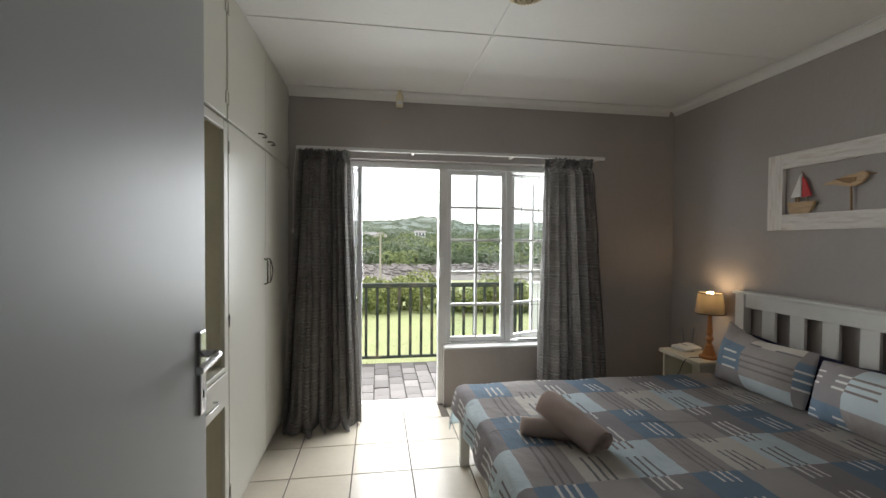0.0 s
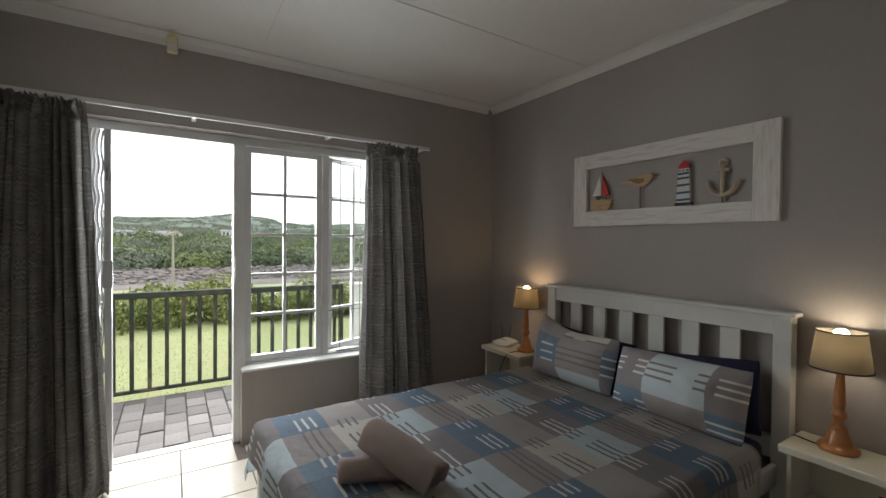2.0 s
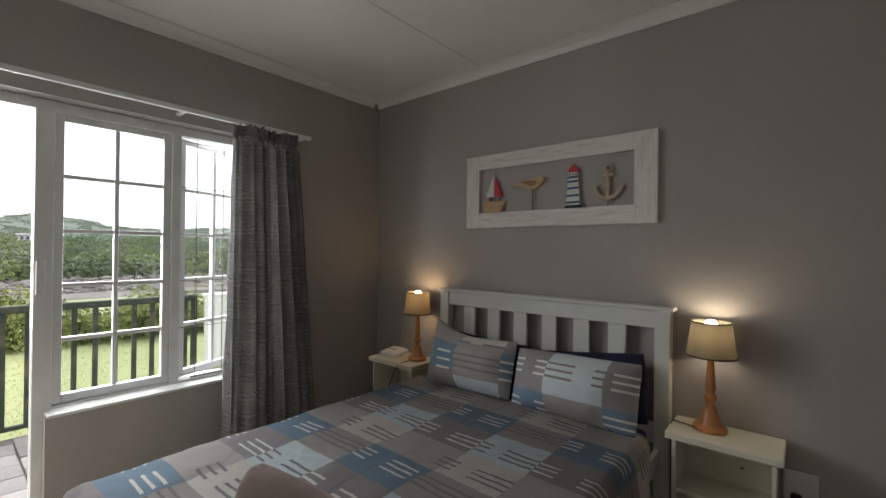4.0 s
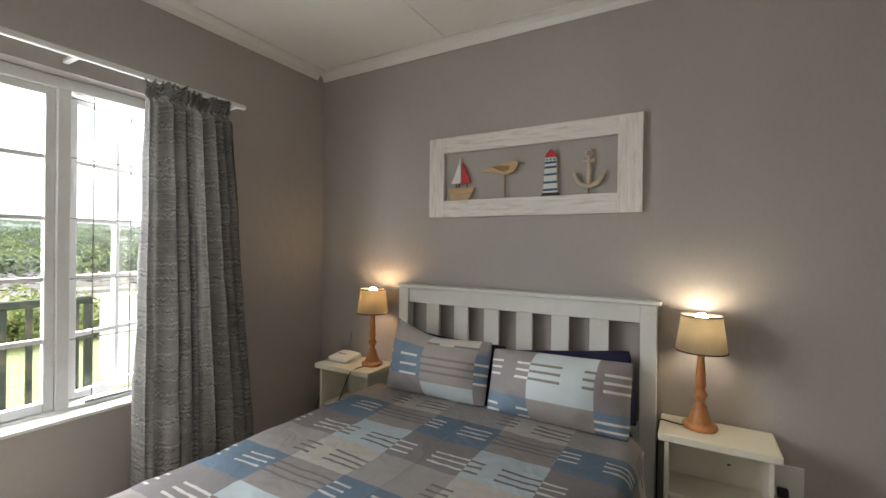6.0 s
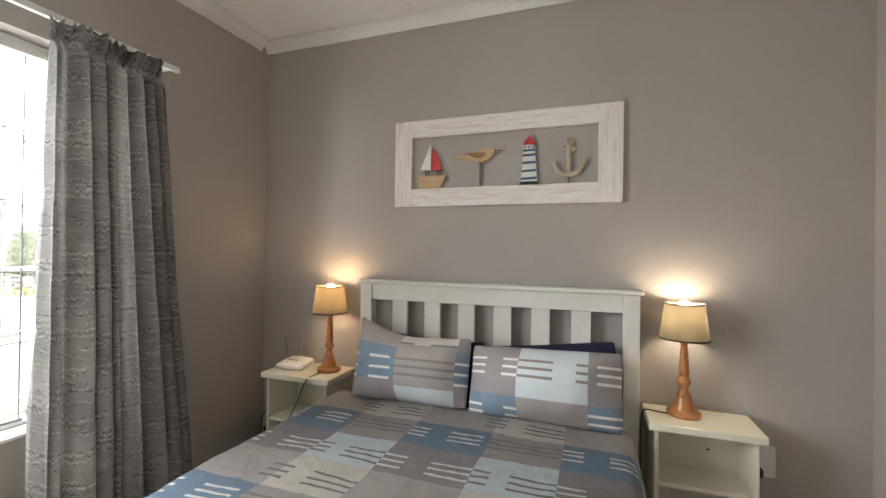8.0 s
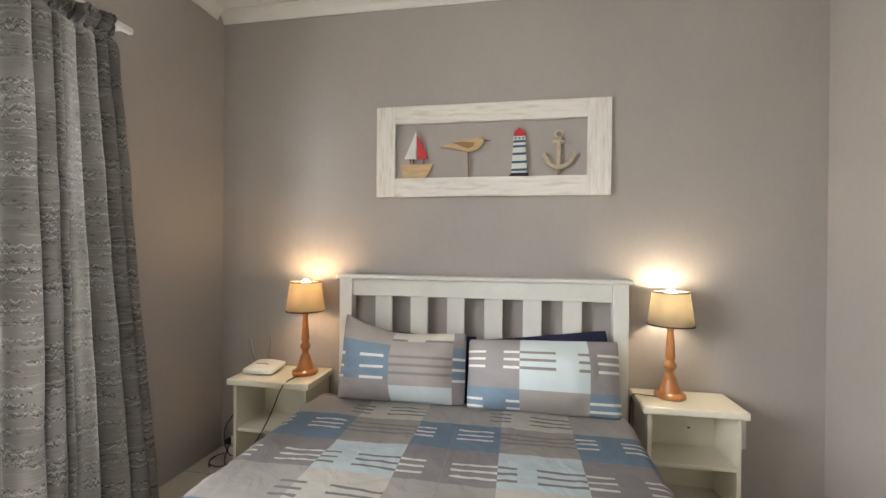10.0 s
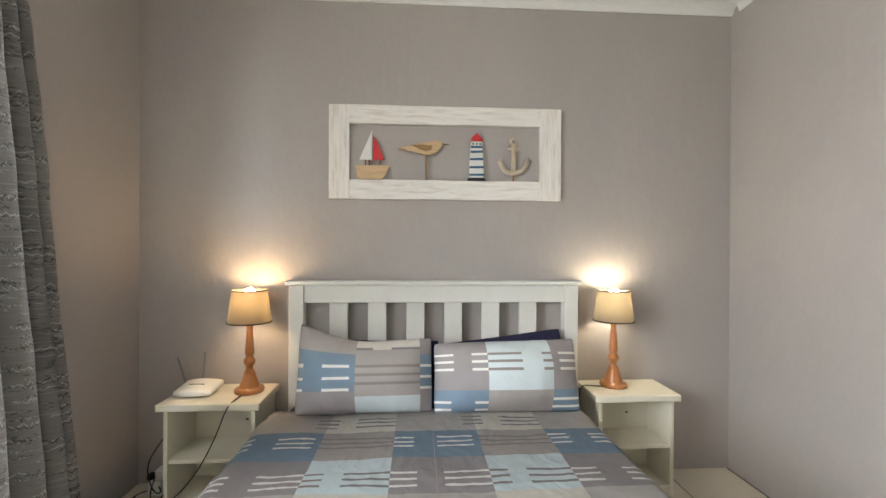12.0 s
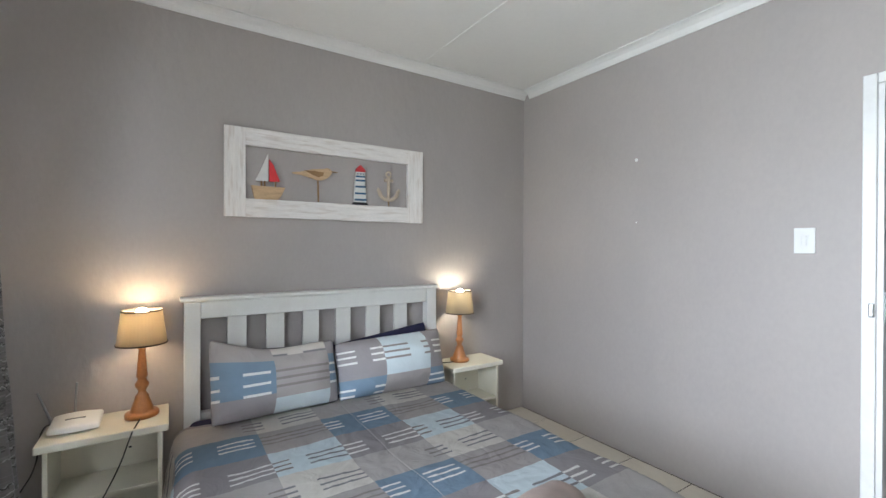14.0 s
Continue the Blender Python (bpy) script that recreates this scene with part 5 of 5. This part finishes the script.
def far_house(x, y, z, w, d, h, label):
    t = empty("house", (x, y, z), label, "house", "far houses")
    part("wall", box((x - w / 2, y - d / 2, z - 3), (x + w / 2, y + d / 2, z + h), 0.02), HOUSEWHITE, t)
    part("roof", prism([(y - d / 2 - 0.4, z + h), (y + d / 2 + 0.4, z + h), (y, z + h + d * 0.22)], 0, x - w / 2 - 0.4, x + w / 2 + 0.4), ROOF, t)
    for k in range(3):
        wx = x + (k - 1) * w * 0.3
        part("window", box((wx - w * 0.07, y - d / 2 - 0.06, z + h * 0.35), (wx + w * 0.07, y - d / 2 - 0.005, z + h * 0.8), 0.01), DARKGLASS, t)


WHITE_HOUSE = "white house with grey roof among bushes"
for x, y, z, w, lab in ((-2.1, 160, 1.0, 7.5, WHITE_HOUSE), (-12.5, 162, 1.3, 6.0, WHITE_HOUSE), (-18.5, 165, 1.9, 7.0, WHITE_HOUSE), (16, 160, 2.2, 4.0, "small white house with grey roof on the hillside"),
                        (-62, 430, 21.5, 9, "white house with grey roof near the ridge"), (-48, 420, 20.5, 7, "white house with grey roof near the ridge")):
    far_house(x, y, z, w, w * 0.5, 2.0, lab)

bench = empty("garden_bench", (6.2, 16.0, -0.6), "weathered wooden bench on the grass beyond the hedge", "bench")
for z in (-0.12, 0.08, 0.26):
    part("slat", box((5.4, 16.0, z), (7.0, 16.05, z + 0.1), 0.01), POLE, bench)
part("seat", box((5.4, 15.6, -0.16), (7.0, 16.0, -0.12), 0.01), POLE, bench)
for x in (5.45, 6.95):
    part("leg", box((x - 0.04, 15.62, -0.62), (x + 0.04, 15.98, -0.161), 0.01), POLE, bench)

# grass blades on the near lawn
rng = np.random.default_rng(3)
NB = 30000
gx, gy = rng.uniform(-4, 7, NB), 5.45 + 6.0 * rng.random(NB) ** 1.5
hz = rng.uniform(0.012, 0.03, NB)
hz[gy < 5.62] *= 2.2
ang = rng.uniform(0, math.tau, NB)
bx, by = np.cos(ang) * 0.006, np.sin(ang) * 0.006
lx, ly = rng.normal(0, 0.015, NB), rng.normal(0, 0.015, NB)
gz = -0.42 - 0.012 * np.maximum(0, gy - 5.5)
v = np.stack([np.stack([gx - bx, gy - by, gz], 1), np.stack([gx + bx, gy + by, gz], 1), np.stack([gx + lx, gy + ly, gz + hz], 1)], 1).reshape(-1, 3)
me = bpy.data.meshes.new("lawn_grass")
me.from_pydata(v.tolist(), [], np.arange(NB * 3).reshape(-1, 3).tolist())
me.materials.append(GRASS_BLADE)
tagged(new("lawn_grass", me), "short bright green lawn grass", "grass", "", "stuff")

# ---- laid pieces: patio pavers, floor tiles ----
patio = solid("patio", box((-2.6, 4.121, -0.6), (3.4, 5.42, -0.047)), SAND, "patio of weathered brick pavers with dark mossy joints", "patio", "structure")
PW, PL = 0.150, 0.205
shared = []
for k in range(5):
    bm = box((0, 0, -0.045), (PW - 0.009, PL - 0.009, 0.0), 0.004, None, 1)
    for v_ in bm.verts:
        v_.co.z += 0.003 * noise.noise((v_.co.x * 9, v_.co.y * 9, k * 3.0))
    shared.append(finish(bm, "paver", PAVER))
for i in range(39):
    off = 0.0 if i % 2 else PL / 2
    for j in range(7):
        y = 4.127 + j * PL - off
        if y < 4.12 or y + PL > 5.425:
            if y + PL > 5.425 or y < 4.12 - PL * 0.6:
                continue
            y = 4.124
            half_bm = box((0, 0, -0.045), (PW - 0.009, PL / 2 - 0.012, 0.0), 0.004, None, 1)
            ob = new("paver", finish(half_bm, "paver", PAVER))
        else:
            ob = new("paver", shared[rnd.randrange(5)])
        ob.parent = patio
        ob.location = (-2.5 + i * PW, y, -0.03 + rnd.uniform(-0.004, 0.003))
        ob.rotation_euler = (rnd.uniform(-0.008, 0.008), rnd.uniform(-0.008, 0.008), rnd.uniform(-0.012, 0.012))

floor = solid("floor", box((W_X, S_Y - 0.19, -0.12), (E_X, 4.03, -0.004)), GROUT, "glossy beige ceramic floor tiles with dark grout", "floor", "structure")
TX, TY, JX, JY = 0.364, 0.379, 0.2275, 2.945
JOINT = 0.007
whole = finish(box((JOINT / 2, JOINT / 2, -0.010), (TX - JOINT / 2, TY - JOINT / 2, 0.0), 0.0018, None, 1), "tile", TILE)
i0, j0 = math.floor((-0.42 - JX) / TX), math.floor((S_Y - 0.19 - JY) / TY)
for i in range(i0, i0 + 12):
    for j in range(j0, j0 + 11):
        x0, y0 = JX + i * TX, JY + j * TY
        ya, yb = max(y0 + JOINT / 2, S_Y + 0.001), min(y0 + TY - JOINT / 2, 4.028)
        xa, xb = x0 + JOINT / 2, min(x0 + TX - JOINT / 2, E_X - 0.001)
        if -0.02 < x0 + TX / 2 < 0.90:
            ya = max(y0 + JOINT / 2, S_Y - 0.1)
            xa, xb = (xa, xb) if ya > S_Y else (max(xa, -0.019), min(xb, 0.904))
        if not 0.10 < x0 + TX / 2 < 0.92:
            yb = min(yb, N_Y - 0.001)
        elif yb > N_Y:
            xa, xb = max(xa, OPEN_L + 0.081), min(xb, 0.894)
        if xb - xa < 0.02 or yb - ya < 0.02:
            continue
        if abs(xb - xa - TX + JOINT) < 1e-4 and abs(yb - ya - TY + JOINT) < 1e-4:
            ob = new("tile", whole)
            ob.location = (x0, y0, 0)
        else:
            ob = new("tile", finish(box((xa, ya, -0.010), (xb, yb, 0.0), 0.0018, None, 1), "tile", TILE))
        ob.parent = floor
